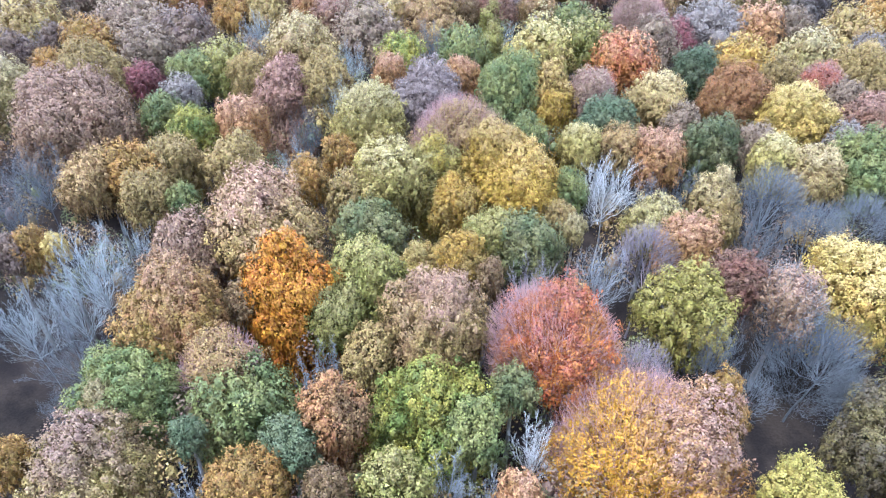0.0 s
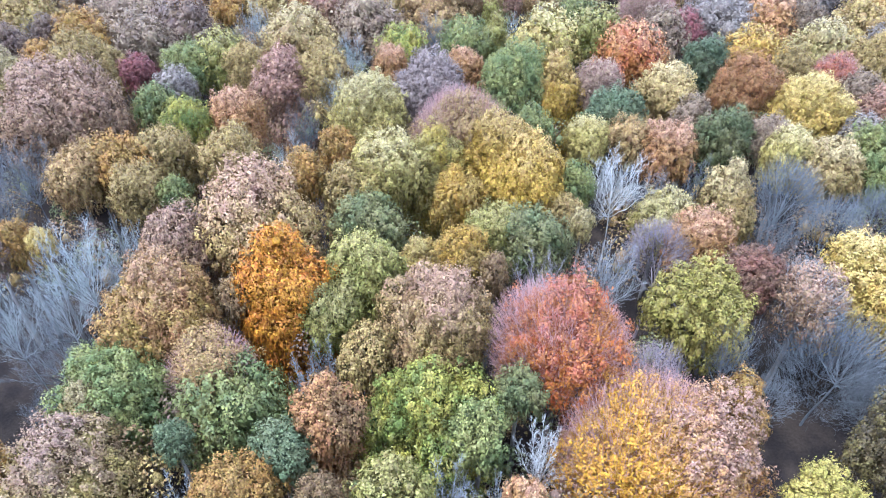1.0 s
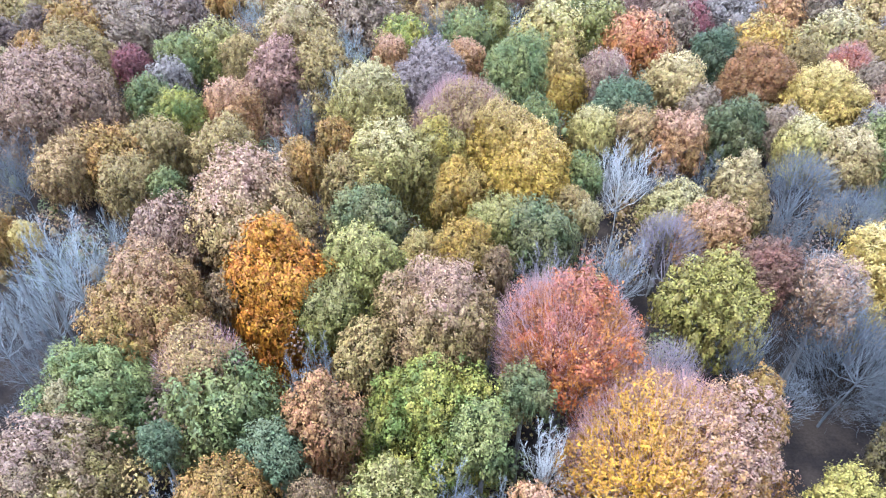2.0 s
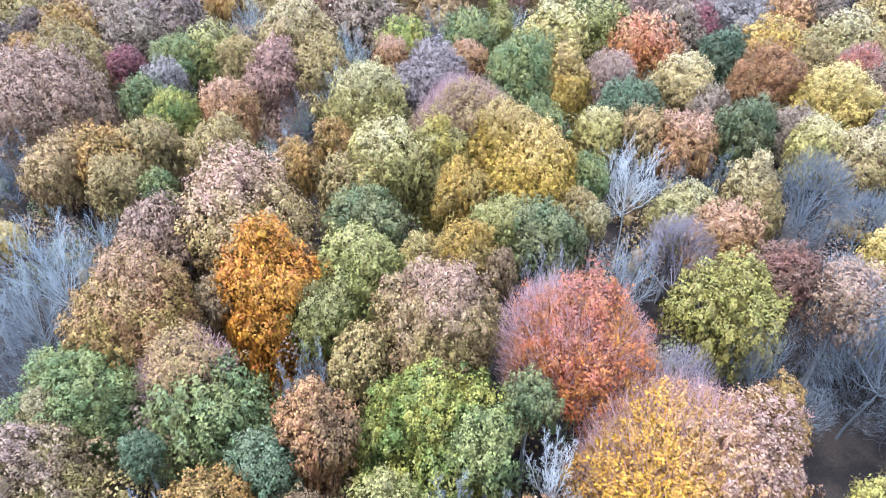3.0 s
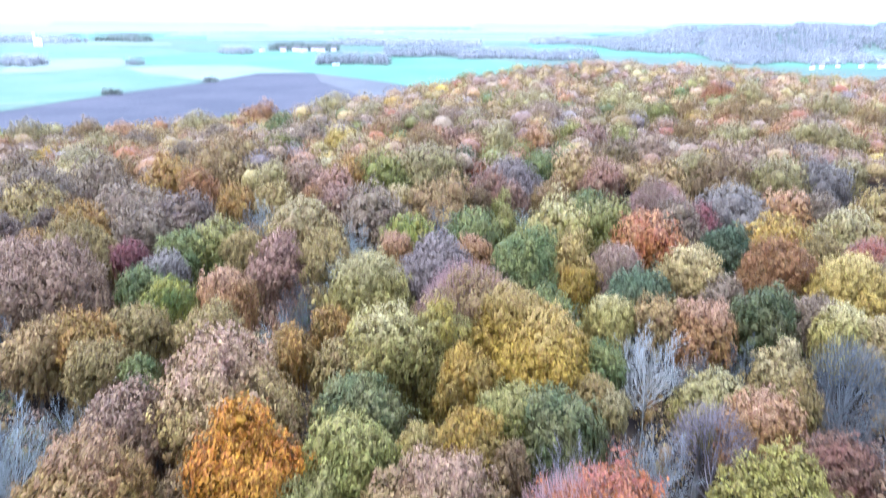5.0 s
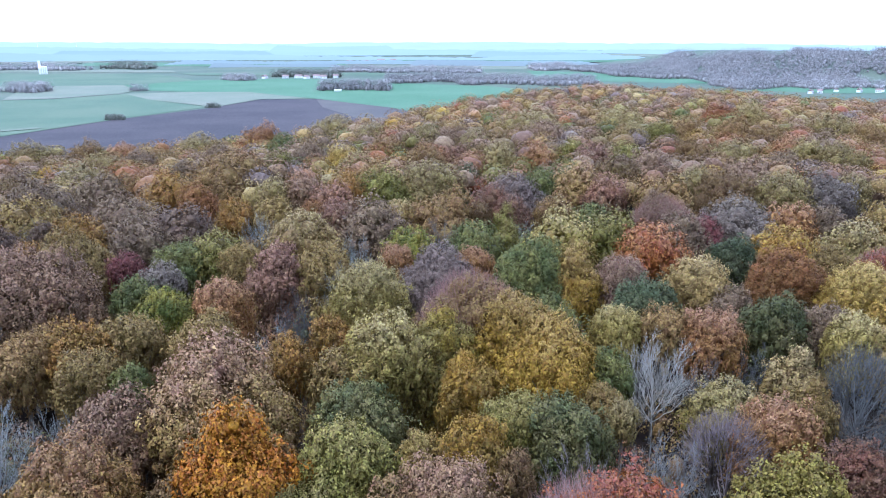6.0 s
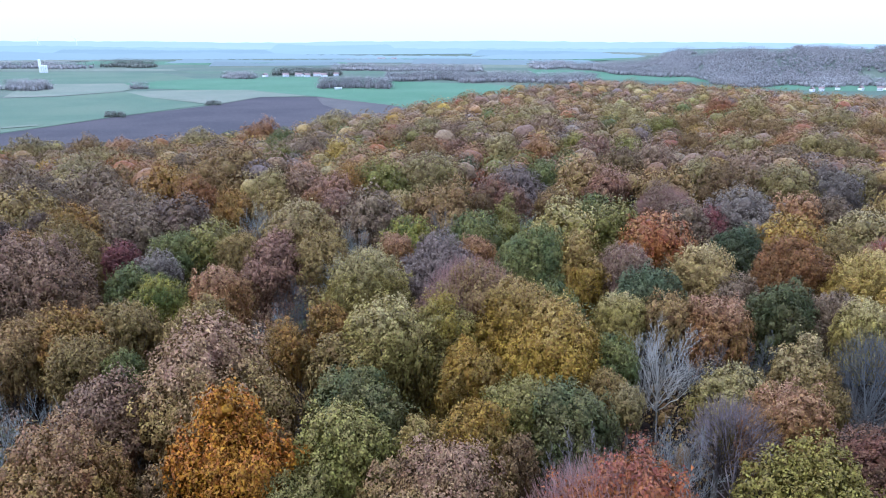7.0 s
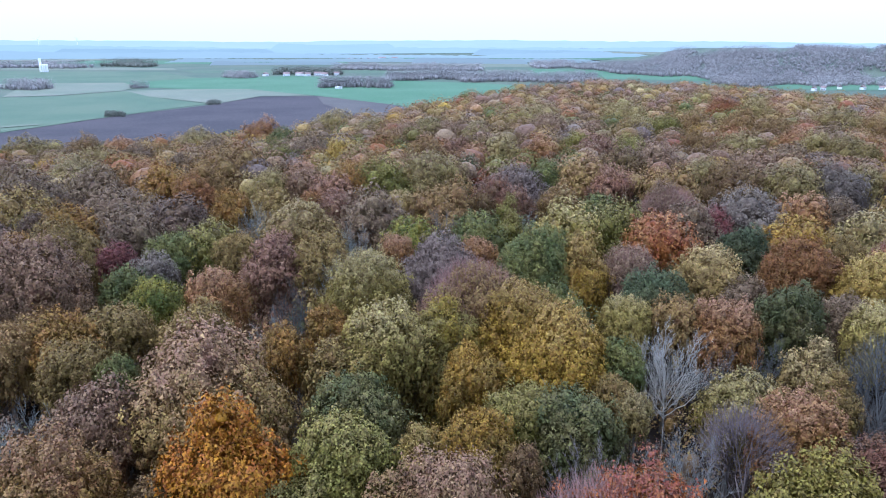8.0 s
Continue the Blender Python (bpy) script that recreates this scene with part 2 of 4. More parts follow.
def mesh_of(name, verts, faces, smooth_shade=False):
    me = bpy.data.meshes.new(name)
    me.from_pydata([tuple(v) for v in np.asarray(verts, float)] if not isinstance(verts, list) else verts, [], faces)
    if smooth_shade:
        me.polygons.foreach_set("use_smooth", [True] * len(me.polygons))
    me.update()
    return me


def quads_mesh(name, verts, sides=4):
    """A mesh of loose polygons: verts are taken four (or three) at a time."""
    verts = np.asarray(verts, np.float32).reshape(-1, 3)
    count = len(verts) // sides
    me = bpy.data.meshes.new(name)
    me.vertices.add(len(verts))
    me.vertices.foreach_set("co", verts.ravel())
    me.loops.add(count * sides)
    me.loops.foreach_set("vertex_index", np.arange(count * sides, dtype=np.int32))
    me.polygons.add(count)
    me.polygons.foreach_set("loop_start", np.arange(0, count * sides, sides, dtype=np.int32))
    me.update(calc_edges=True)
    return me


def leafy_mesh(name, tri_verts, tri_normals, shells):
    """Loose leaf triangles over closed, smooth inner forms (verts, triangles, normals); each leaf is shaded as part of its tuft."""
    verts, tris = [np.asarray(tri_verts, np.float32).reshape(-1, 3)], [np.arange(len(tri_verts), dtype=np.int32).reshape(-1, 3)]
    normals = [np.repeat(np.asarray(tri_normals, np.float32), 3, axis=0)]
    off = len(tri_verts)
    for v, f, nrm in shells:
        verts.append(np.asarray(v, np.float32))
        tris.append(np.asarray(f, np.int32) + off)
        normals.append(np.asarray(nrm, np.float32))
        off += len(v)
    verts, tris, normals = np.concatenate(verts), np.concatenate(tris), np.concatenate(normals)
    me = bpy.data.meshes.new(name)
    me.vertices.add(len(verts))
    me.vertices.foreach_set("co", verts.ravel())
    me.loops.add(tris.size)
    me.loops.foreach_set("vertex_index", tris.ravel())
    me.polygons.add(len(tris))
    me.polygons.foreach_set("loop_start", np.arange(0, tris.size, 3, dtype=np.int32))
    me.polygons.foreach_set("use_smooth", np.ones(len(tris), bool))
    me.update(calc_edges=True)
    held = me.attributes.new("custom_normal", "FLOAT_VECTOR", "POINT")
    held.data.foreach_set("vector", normals.ravel())
    me.update()
    return me


def round_form(rng, centre, radii, around=10, rings=6, uneven=0.1, low=-0.8):
    """A closed lumpy form about centre: verts and triangles."""
    zs = np.cos(np.linspace(0.0, math.acos(low), rings + 1))[1:]
    a = np.arange(around) * 2 * math.pi / around
    dirs = [np.array([[0.0, 0.0, 1.0]])]
    for i, z in enumerate(zs):
        r = math.sqrt(max(0, 1 - z * z))
        dirs.append(np.stack([r * np.cos(a + i * 0.3), r * np.sin(a + i * 0.3), np.full(around, z)], 1))
    d = np.concatenate(dirs)
    v = centre + d * radii * (lumpy(rng, d, uneven, 5) * rng.uniform(1 - uneven, 1 + uneven * 0.6, len(d)))[:, None]
    f = [(0, 1 + j, 1 + (j + 1) % around) for j in range(around)]
    for i in range(rings - 1):
        for j in range(around):
            p, q = 1 + i * around + j, 1 + i * around + (j + 1) % around
            f += [(p, p + around, q), (q, p + around, q + around)]
    return v, f, unit(d / radii)


def ground_sheet():
    span = np.sinh(np.linspace(-3.6, 3.6, 150))
    xs = span / span[-1] * 5200
    ys = 400 + span / span[-1] * 5600
    gx, gy = np.meshgrid(xs, ys)
    gz = ground_z(gx, gy)
    k = len(xs)
    faces = [(j * k + i, j * k + i + 1, (j + 1) * k + i + 1, (j + 1) * k + i) for j in range(k - 1) for i in range(k - 1)]
    verts = np.stack([gx.ravel(), gy.ravel(), gz.ravel()], 1)
    me = mesh_of("ground", verts, faces, True)
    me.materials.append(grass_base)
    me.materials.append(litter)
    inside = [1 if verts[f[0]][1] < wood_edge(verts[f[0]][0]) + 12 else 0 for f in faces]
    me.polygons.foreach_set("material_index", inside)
    return tagged(new("ground", me), "rolling land with leaf litter and pasture", "ground", kind="structure")


ground_sheet()


def draped(name, corners, lift, material, label, step=24):
    """A field: a polygon of the plan cut into strips and laid on the land."""
    bm = bmesh.new()
    bm.faces.new([bm.verts.new((x, y, 0)) for x, y in corners])
    for axis in (0, 1):
        lo, hi = min(c[axis] for c in corners), max(c[axis] for c in corners)
        cuts = max(1, int((hi - lo) / (step * 3)))
        for i in range(1, cuts):
            co, no = [0, 0, 0], [0, 0, 0]
            co[axis], no[axis] = lo + (hi - lo) * i / cuts, 1
            bmesh.ops.bisect_plane(bm, geom=bm.verts[:] + bm.edges[:] + bm.faces[:], plane_co=co, plane_no=no)
    for v in bm.verts:
        v.co.z = float(ground_z(v.co.x, v.co.y)) + lift
    bmesh.ops.recalc_face_normals(bm, faces=bm.faces)
    me = bpy.data.meshes.new(name)
    bm.to_mesh(me)
    bm.free()
    me.materials.append(material)
    return tagged(new(name, me), label, "field", kind="structure")


draped("field_ploughed", [(-520, 430), (-470, 560), (-389, 614), (-350, 754), (-288, 897), (-262, 1019), (-181, 1032), (-63, 900), (-60, 760), (-120, 640), (-150, 520)], 0.3, plough, "bare dark ploughed field beside the wood")
draped("field_bare_strip", [(-181, 1030), (-63, 899), (-20, 820), (-60, 700), (-105, 806), (-150, 900)], 0.6, plough_pale, "paler dry ploughed strip of the field")
draped("field_crop_dull", [(-900, 800), (-621, 986), (-506, 1121), (-420, 1010), (-300, 900), (-351, 757), (-391, 618), (-480, 570), (-800, 600)], 0.4, wheat_dull, "dull green sown field on the plain")
draped("field_stubble", [(-506, 1121), (-421, 1163), (-319, 1168), (-190, 1040), (-263, 1023), (-290, 900), (-420, 1010)], 0.5, stubble, "pale stubble field with a green tinge")
draped("field_stubble_far", [(-960, 1250), (-696, 1152), (-621, 990), (-559, 1018), (-511, 1125), (-520, 1200), (-600, 1330)], 0.7, stubble, "pale grassy stubble field on the plain")
draped("field_wheat", [(-319, 1170), (-181, 1036), (-63, 903), (-10, 830), (120, 1000), (182, 1217), (102, 1339), (-41, 1404), (-321, 1600), (-520, 1500), (-600, 1332), (-518, 1203), (-420, 1166)], 0.35, wheat_green, "bright green field of winter wheat")
draped("field_wheat_far", [(-1500, 1300), (-960, 1252), (-601, 1335), (-521, 1503), (-700, 1760), (-1500, 1800)], 0.45, wheat_dull, "green field before the white silo")
draped("field_valley", [(230, 1560), (420, 1500), (640, 1390), (560, 1240), (700, 1180), (1100, 1240), (1100, 1380), (720, 1400), (560, 1560), (420, 1980), (260, 2050)], 0.5, wheat_green, "green meadow in the valley below the hill")
for i, (x0, x1, y0, y1, mat) in enumerate([(-1900, -700, 1830, 2000, stubble), (-600, 100, 1720, 1900, wheat_dull), (-1300, -300, 2300, 2700, wheat_green), (-200, 500, 2150, 2500, stubble), (-2400, -1300, 2500, 3100, stubble), (-200, 900, 2800, 3300, wheat_green), (-1900, -500, 3200, 3700, wheat_dull), (400, 1500, 3400, 3900, stubble)]):
    draped("field_far_%d" % (i + 1), [(x0, y0), (x1, y0 + 40), (x1 - 60, y1), (x0 - 90, y1 - 50)], 0.6, mat, "distant strip field on the plain", 60)
draped("track_1", [(-621, 990), (-559, 1020), (-506, 1123), (-508, 1127), (-562, 1024), (-624, 994)], 0.9, track_earth, "narrow dark earth track between fields")
draped("road", [(-395, 680), (-470, 600), (-520, 560), (-520, 552), (-462, 592), (-385, 672)], 0.9, stubble, "pale dusty farm road at the field")


# ---- foliage and branches ----
def unit(v):
    return v / np.maximum(np.linalg.norm(v, axis=-1, keepdims=True), 1e-9)


def sprays(rng, pos, facing, size, jitter=0.4):
    """One pointed spray of leaves at each place, facing roughly as given: three corners each."""
    k = len(pos)
    nrm = unit(unit(facing) + rng.normal(0, jitter, (k, 3)))
    side = unit(np.cross(nrm, rng.normal(0, 1, (k, 3))))
    along = np.cross(side, nrm)
    s = (size * rng.uniform(0.6, 1.4, k))[:, None]
    return np.stack([pos + along * s * 0.68, pos - along * s * 0.4 + side * s * 0.46, pos - along * s * 0.45 - side * s * 0.42], 1).reshape(-1, 3)


def sphere_dirs(rng, count, low=-0.45):
    i = np.arange(count) + 0.5
    z = 1 - (1 - low) * i / count
    phi = i * 2.399963 + rng.uniform(0, 6.28)
    r = np.sqrt(np.maximum(0, 1 - z * z))
    d = np.stack([r * np.cos(phi), r * np.sin(phi), z], 1)
    return unit(d + rng.normal(0, 0.35 / np.sqrt(count), (count, 3)))


def lumpy(rng, d, amount, waves=7):
    """A factor for each direction that makes a round form uneven."""
    f = np.ones(len(d))
    for _ in range(waves):
        axis = unit(rng.normal(0, 1, 3))
        f += amount * np.maximum(0, d @ axis) ** rng.uniform(3, 9) * rng.choice([1, 1, -0.8])
    return f


def blob_lobes(rng, form, radius):
    """The lobes of a crown: centre, radii."""
    lobes = []
    if form == "oak":
        lobes.append((np.zeros(3), np.array([0.74, 0.74, 0.80]) * radius))
        for d in sphere_dirs(rng, 17, -0.4):
            lobes.append((d * np.array([0.64, 0.64, 0.64]) * radius * rng.uniform(0.82, 1.18), np.array([0.34, 0.34, 0.34]) * radius * rng.uniform(0.6, 1.25)))
    elif form == "tall":
        for z, r in ((-1.0, 0.8), (-0.55, 0.95), (-0.05, 0.92), (0.45, 0.78), (0.95, 0.5), (1.25, 0.3)):
            for k in range(3):
                a = rng.uniform(0, 6.28)
                lobes.append((np.array([0.36 * math.cos(a) * r, 0.36 * math.sin(a) * r, z + rng.uniform(-0.12, 0.12)]) * radius, np.array([0.78, 0.78, 0.5]) * r * radius * rng.uniform(0.85, 1.1)))
    else:
        for d in sphere_dirs(rng, 20, -0.6):
            lobes.append((d * np.array([0.68, 0.68, 0.7]) * radius * rng.uniform(0.7, 1.15), np.array([0.30, 0.30, 0.33]) * radius * rng.uniform(0.65, 1.3)))
        lobes.append((np.zeros(3), np.array([0.5, 0.5, 0.55]) * radius))
    return lobes


def draw_down(v, radius, lean, skirt):
    """Gives a round crown a narrower top and a skirt that hangs lower."""
    v = np.array(v, float)
    z = v[:, 2] / radius
    wide = 1 + 0.08 * np.clip(0.25 - z, 0, 1) - 0.05 * np.clip(z - 0.4, 0, 1)
    v[:, :2] = v[:, :2] * wide[:, None] + lean * v[:, 2:3]
    v[:, 2] *= np.where(z < 0, skirt, 1.0)
    return v


def crown_mesh(name, form, radius, seed, leaf=0.36, per=40, gap=1.1, thin=1.0, toss=0.4, skirt=1.35, solid_core=0.5):
    """A crown: rounded tufts of leaves on the outside of its lobes, over a loose inner mass of leaves."""
    rng = np.random.default_rng(seed)
    lobes = blob_lobes(rng, form, radius)
    low = -0.6
    centres, normals = [], []
    for i, (c, r) in enumerate(lobes):
        area = 2 * math.pi * (1 - low) * r[0] * (r[0] + r[2]) / 2
        d = sphere_dirs(rng, max(8, int(area / (gap * gap))), low)
        p = c + d * r * lumpy(rng, d, 0.10)[:, None]
        keep = np.ones(len(p), bool)
        for j, (c2, r2) in enumerate(lobes):
            if j != i:
                keep &= np.linalg.norm((p - c2) / r2, axis=1) > 0.92
        centres.append(p[keep])
        normals.append(unit(d / r)[keep])
    centres, normals = np.concatenate(centres), np.concatenate(normals)
    k = len(centres)
    centres = centres + normals * rng.normal(0, 0.36 * gap, (k, 1))
    keep = rng.random(k) < 0.92
    centres, normals, k = centres[keep], normals[keep], int(keep.sum())
    tuft = gap * rng.uniform(0.55, 0.95, (k, 1, 1)) ** 1.6
    axis, pull = unit(rng.normal(0, 1, (k, 1, 3)) + np.array([0, 0, 0.5])), rng.uniform(-0.3, 0.9, (k, 1, 1))
    d = unit(rng.normal(0, 1, (k, per, 3)) + normals[:, None, :] * 0.9 + np.array([0, 0, 0.4]))
    ragged = rng.uniform(0.55, 1.05, (k, per, 1)) + 0.45 * (rng.random((k, per, 1)) < 0.15)
    ragged = ragged * (1 + pull * ((d * axis).sum(2, keepdims=True) ** 2 - 0.35))
    pos = (centres[:, None, :] + d * tuft * ragged * np.array([1, 1, 1.2])).reshape(-1, 3)
    face = (d + normals[:, None, :] * 0.35 + np.array([0, 0, 0.3])).reshape(-1, 3)
    shade = unit(d * 0.8 + normals[:, None, :] * 0.45 + np.array([0, 0, 0.15]) + rng.normal(0, 0.16, (k, per, 3))).reshape(-1, 3)
    keep = rng.random(len(pos)) < np.where(pos[:, 2] < -0.45 * radius, 0.5, 1.0) * thin
    pos, face, shade = pos[keep], face[keep], shade[keep]
    deep = np.repeat(np.arange(k), per // 4)
    under = centres[deep] - normals[deep] * gap * rng.uniform(0.35, 0.9, (len(deep), 1)) + rng.normal(0, 0.45 * gap, (len(deep), 3))
    verts = np.concatenate([sprays(rng, pos, face, leaf, toss), sprays(rng, under, normals[deep], leaf * (1.6 if leaf < 0.3 else 1.35), toss)])
    shade = np.concatenate([shade, unit(normals[deep] + rng.normal(0, 0.35, (len(deep), 3)))])
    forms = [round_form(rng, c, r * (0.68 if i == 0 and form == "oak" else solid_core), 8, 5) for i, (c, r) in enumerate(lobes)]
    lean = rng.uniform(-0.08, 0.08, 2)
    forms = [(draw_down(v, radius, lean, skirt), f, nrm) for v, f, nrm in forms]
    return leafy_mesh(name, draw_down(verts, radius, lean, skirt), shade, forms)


def tube(points, radii, sides=5):
    """Verts and quads of a tapered limb along points."""
    pts = np.asarray(points, float)
    t = unit(np.gradient(pts, axis=0))
    ref = np.where(np.abs(t[:, 2:3]) > 0.9, np.array([1.0, 0, 0]), np.array([0, 0, 1.0]))
    u = unit(np.cross(t, ref))
    v = np.cross(t, u)
    a = np.arange(sides) * 2 * math.pi / sides
    ring = pts[:, None, :] + (u[:, None, :] * np.cos(a)[None, :, None] + v[:, None, :] * np.sin(a)[None, :, None]) * np.asarray(radii)[:, None, None]
    quads = []
    for i in range(len(pts) - 1):
        for j in range(sides):
            k = (j + 1) % sides
            quads.append([ring[i, j], ring[i, k], ring[i + 1, k], ring[i + 1, j]])
    return np.asarray(quads).reshape(-1, 3)


def bend(rng, start, way, length, steps, lift, wander):
    pts, d, p = [start], unit(way), np.array(start, float)
    for _ in range(steps):
        d = unit(d + np.array([0, 0, lift]) + rng.normal(0, wander, 3))
        p = p + d * length / steps
        pts.append(p)
    return np.array(pts), d


def strips(rng, a, b, width):
    """Flat tapering twigs from a to b."""
    side = unit(np.cross(b - a, rng.normal(0, 1, (len(a), 3)))) * width
    return np.stack([a - side, a + side, b + side * 0.45, b - side * 0.45], 1).reshape(-1, 3)


def branch_meshes(seed, height, spread, leaders=9, subs=16, twigs=8, fine=4):
    """The bare wood of a tree as two meshes: trunk with its fan of rising limbs, and the crown of branches and fine twigs."""
    rng = np.random.default_rng(seed)
    wood, small, hair_a, hair_b = [], [], [], []
    trunk, d = bend(rng, np.zeros(3), np.array([0, 0, 1.0]), height * 0.7, 9, 0.15, 0.045)
    wood.append(tube(trunk, np.linspace(0.15, 0.05, len(trunk)), 6))
    for i in range(leaders):
        out = math.sqrt((i + 0.4) / leaders)
        a = i * 2.4 + rng.uniform(-0.3, 0.3)
        f = 0.56 - 0.14 * out + rng.uniform(-0.03, 0.03)
        base = np.array([np.interp(f * height, trunk[:, 2], trunk[:, c]) for c in range(3)])
        lean = radians(78) * out
        wide, rise = spread * math.sin(lean), height * (0.52 + 0.46 * math.cos(lean) ** 0.8)
        tip = np.array([wide * math.cos(a), wide * math.sin(a), rise * rng.uniform(0.95, 1.03)])
        knee = base + (tip - base) * np.array([0.58, 0.58, 0.42])
        u = np.linspace(0, 1, 9)[:, None]
        pts = base * (1 - u) ** 2 + knee * 2 * u * (1 - u) + tip * u * u + rng.normal(0, 0.016 * spread, (9, 3)) * np.minimum(1, 3 * u)
        wood.append(tube(pts, np.linspace(0.07, 0.012, 9), 4))
        way = unit(np.gradient(pts, axis=0))
        for j in range(subs):
            w = 0.16 + 0.8 * (j + rng.uniform(0, 0.7)) / subs
            q = np.array([np.interp(w * 8, np.arange(9), pts[:, c]) for c in range(3)])
            ahead = way[min(8, int(w * 8))]
            across = unit(np.cross(ahead, rng.normal(0, 1, 3)))
            reach = spread * 0.52 * (1.1 - 0.75 * w) * rng.uniform(0.75, 1.2)
            p2, d2 = bend(rng, q, ahead + across * rng.uniform(0.7, 1.2), reach, 4, 0.12, 0.05)
            small.append(tube(p2, np.linspace(0.021, 0.009, 5), 3))
            for k in range(twigs):
                q2 = p2[1 + k % 4]
                across = unit(np.cross(d2, rng.normal(0, 1, 3)))
                td = unit(d2 + across * 0.75 + np.array([0, 0, 0.15]))
                length = max(0.5, reach * rng.uniform(0.28, 0.5))
                p3, d3 = bend(rng, q2, td, length, 2, 0.08, 0.1)
                for g in range(2):
                    hair_a.append(p3[g])
                    hair_b.append(p3[g + 1])
                for _ in range(fine):
                    q3 = p3[0] + (p3[2] - p3[0]) * rng.uniform(0.25, 0.95)
                    hair_a.append(q3)
                    hair_b.append(q3 + unit(d3 + rng.normal(0, 0.4, 3) + np.array([0, 0, 0.15])) * length * rng.uniform(0.3, 0.6))
    hair = strips(rng, np.array(hair_a), np.array(hair_b), 0.0095)
    return quads_mesh("trunk", np.concatenate(wood)), quads_mesh("bare_crown", np.concatenate(small + [hair]))


def brush_mesh(name, radius, seed, count, width=0.026, low=-0.5, inner=0.3, flat=0.9):
    """A dense haze of fine twigs that fan out and up to fill a dome."""
    rng = np.random.default_rng(seed)
    d = sphere_dirs(rng, count, low)
    tip = d * np.array([1, 1, flat]) * radius * (lumpy(rng, d, 0.14) * rng.uniform(inner + 0.3, 1.06, count))[:, None]
    way = unit(tip - np.array([0, 0, -1.0 * radius]) + rng.normal(0, 0.3 * radius, (count, 3)))
    length = radius * rng.uniform(0.14, 0.42, (count, 1))
    root = tip - way * length
    mid = (root + tip) / 2 + rng.normal(0, 0.06, (count, 3)) * length
    return quads_mesh(name, np.concatenate([strips(rng, root, mid, width), strips(rng, mid, tip, width * 0.6)]))


def trunk_mesh(seed):
    rng = np.random.default_rng(seed)
    pts, _ = bend(rng, np.zeros(3), np.array([0, 0, 1.0]), 1.0, 6, 0.2, 0.035)
    pts[:, :2] *= 12
    v = tube(pts * np.array([1, 1, 1]), np.array([0.42, 0.30, 0.27, 0.25, 0.22, 0.18, 0.13]), 8)
    return quads_mesh("trunk", v)


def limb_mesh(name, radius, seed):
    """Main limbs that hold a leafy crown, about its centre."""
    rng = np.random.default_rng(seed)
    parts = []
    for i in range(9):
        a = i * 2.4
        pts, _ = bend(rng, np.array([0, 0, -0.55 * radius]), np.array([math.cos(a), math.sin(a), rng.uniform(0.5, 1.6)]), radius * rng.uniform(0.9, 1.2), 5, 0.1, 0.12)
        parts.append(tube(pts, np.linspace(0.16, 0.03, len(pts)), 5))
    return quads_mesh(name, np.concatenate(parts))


SIZES = (2.8, 4.6, 7.2, 10.0)
SKIRT = (2.3, 1.9, 1.6, 1.4)
CROWNS, HOLDERS, FRINGE, BRUSH, WOOD = {}, {}, {}, {}, {}
for s, R in enumerate(SIZES):
    for v in range((3, 3, 2, 1)[s]):
        for form in ("oak", "tall", "bush"):
            if form != "oak" and s > 1 + (form == "bush"):
                continue
            CROWNS[form, s, v] = crown_mesh("%s_crown" % form, form, R, 100 * s + 10 * v + len(form), (0.175, 0.185, 0.195, 0.21)[s], (52, 68, 84, 84)[s], (0.8, 0.95, 1.12, 1.2)[s], skirt=SKIRT[s])
        CROWNS["twig", s, v] = crown_mesh("thin_crown", "oak", R, 900 + 10 * s + v, (0.16, 0.17, 0.175, 0.19)[s], (50, 70, 110, 120)[s], (0.8, 0.95, 1.15, 1.25)[s], 0.62, skirt=SKIRT[s])
        BRUSH[s, v] = brush_mesh("brush_crown", R, 700 + 10 * s + v, (900, 2000, 4200, 6500)[s], 0.021)
        FRINGE[s, v] = brush_mesh("twig_fringe", R * 1.08, 800 + 10 * s + v, (700, 1500, 5000, 8000)[s], 0.022, -0.3, 0.6, 1.0)
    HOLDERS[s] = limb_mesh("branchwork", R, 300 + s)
FAR = {(form, v): crown_mesh("%s_far_crown" % form, form, 6.0, 500 + 10 * v + len(form), 0.32, 26, 1.3, 1.0, 0.3, 1.6, 0.62) for form in ("oak", "tall", "bush") for v in range(3)}
FAR_BROAD = [crown_mesh("broad_far_crown", "oak", 10.0, 560 + v, 0.37, 26, 1.55, 1.0, 0.3, 1.4, 0.62) for v in range(3)]
for v in range(4):
    WOOD[0, v] = branch_meshes(40 + v, 20.0, 3.6)
    WOOD[1, v] = branch_meshes(60 + v, 20.0, 6.6, 13, 16, 8, 3)
TRUNKS = [trunk_mesh(20 + v) for v in range(3)]

KIND = {"oak": "oak_tree", "tall": "beech_tree", "bush": "maple_tree", "twig": "thinning_beech_tree", "brush": "leafless_birch_tree", "bare": "bare_ash_tree"}
SHAPE = {"oak": "broad domed tree with", "tall": "tall narrow tree with", "bush": "many-lobed tree with", "brush": "leafless brushy tree with", "bare": "bare spreading tree with"}
TONE = {"pale": "pale whitish", "ivory": "ivory white", "grey": "grey", "slate": "slate grey", "mauve": "mauve brown", "lilac": "lilac grey"}
planted = []
pick = random.Random(7)


def part(name, me, material, parent, label="", m=None):
    """One mesh object under a thing; its material sits on the object, so that alike parts share the mesh."""
    if not me.materials:
        me.materials.append(None)
    ob = new(name, me)
    ob.material_slots[0].link = "OBJECT"
    ob.material_slots[0].material = material
    ob.parent = parent
    if m is not None:
        ob.matrix_basis = m
    if label:
        ob["label"] = label
    return ob


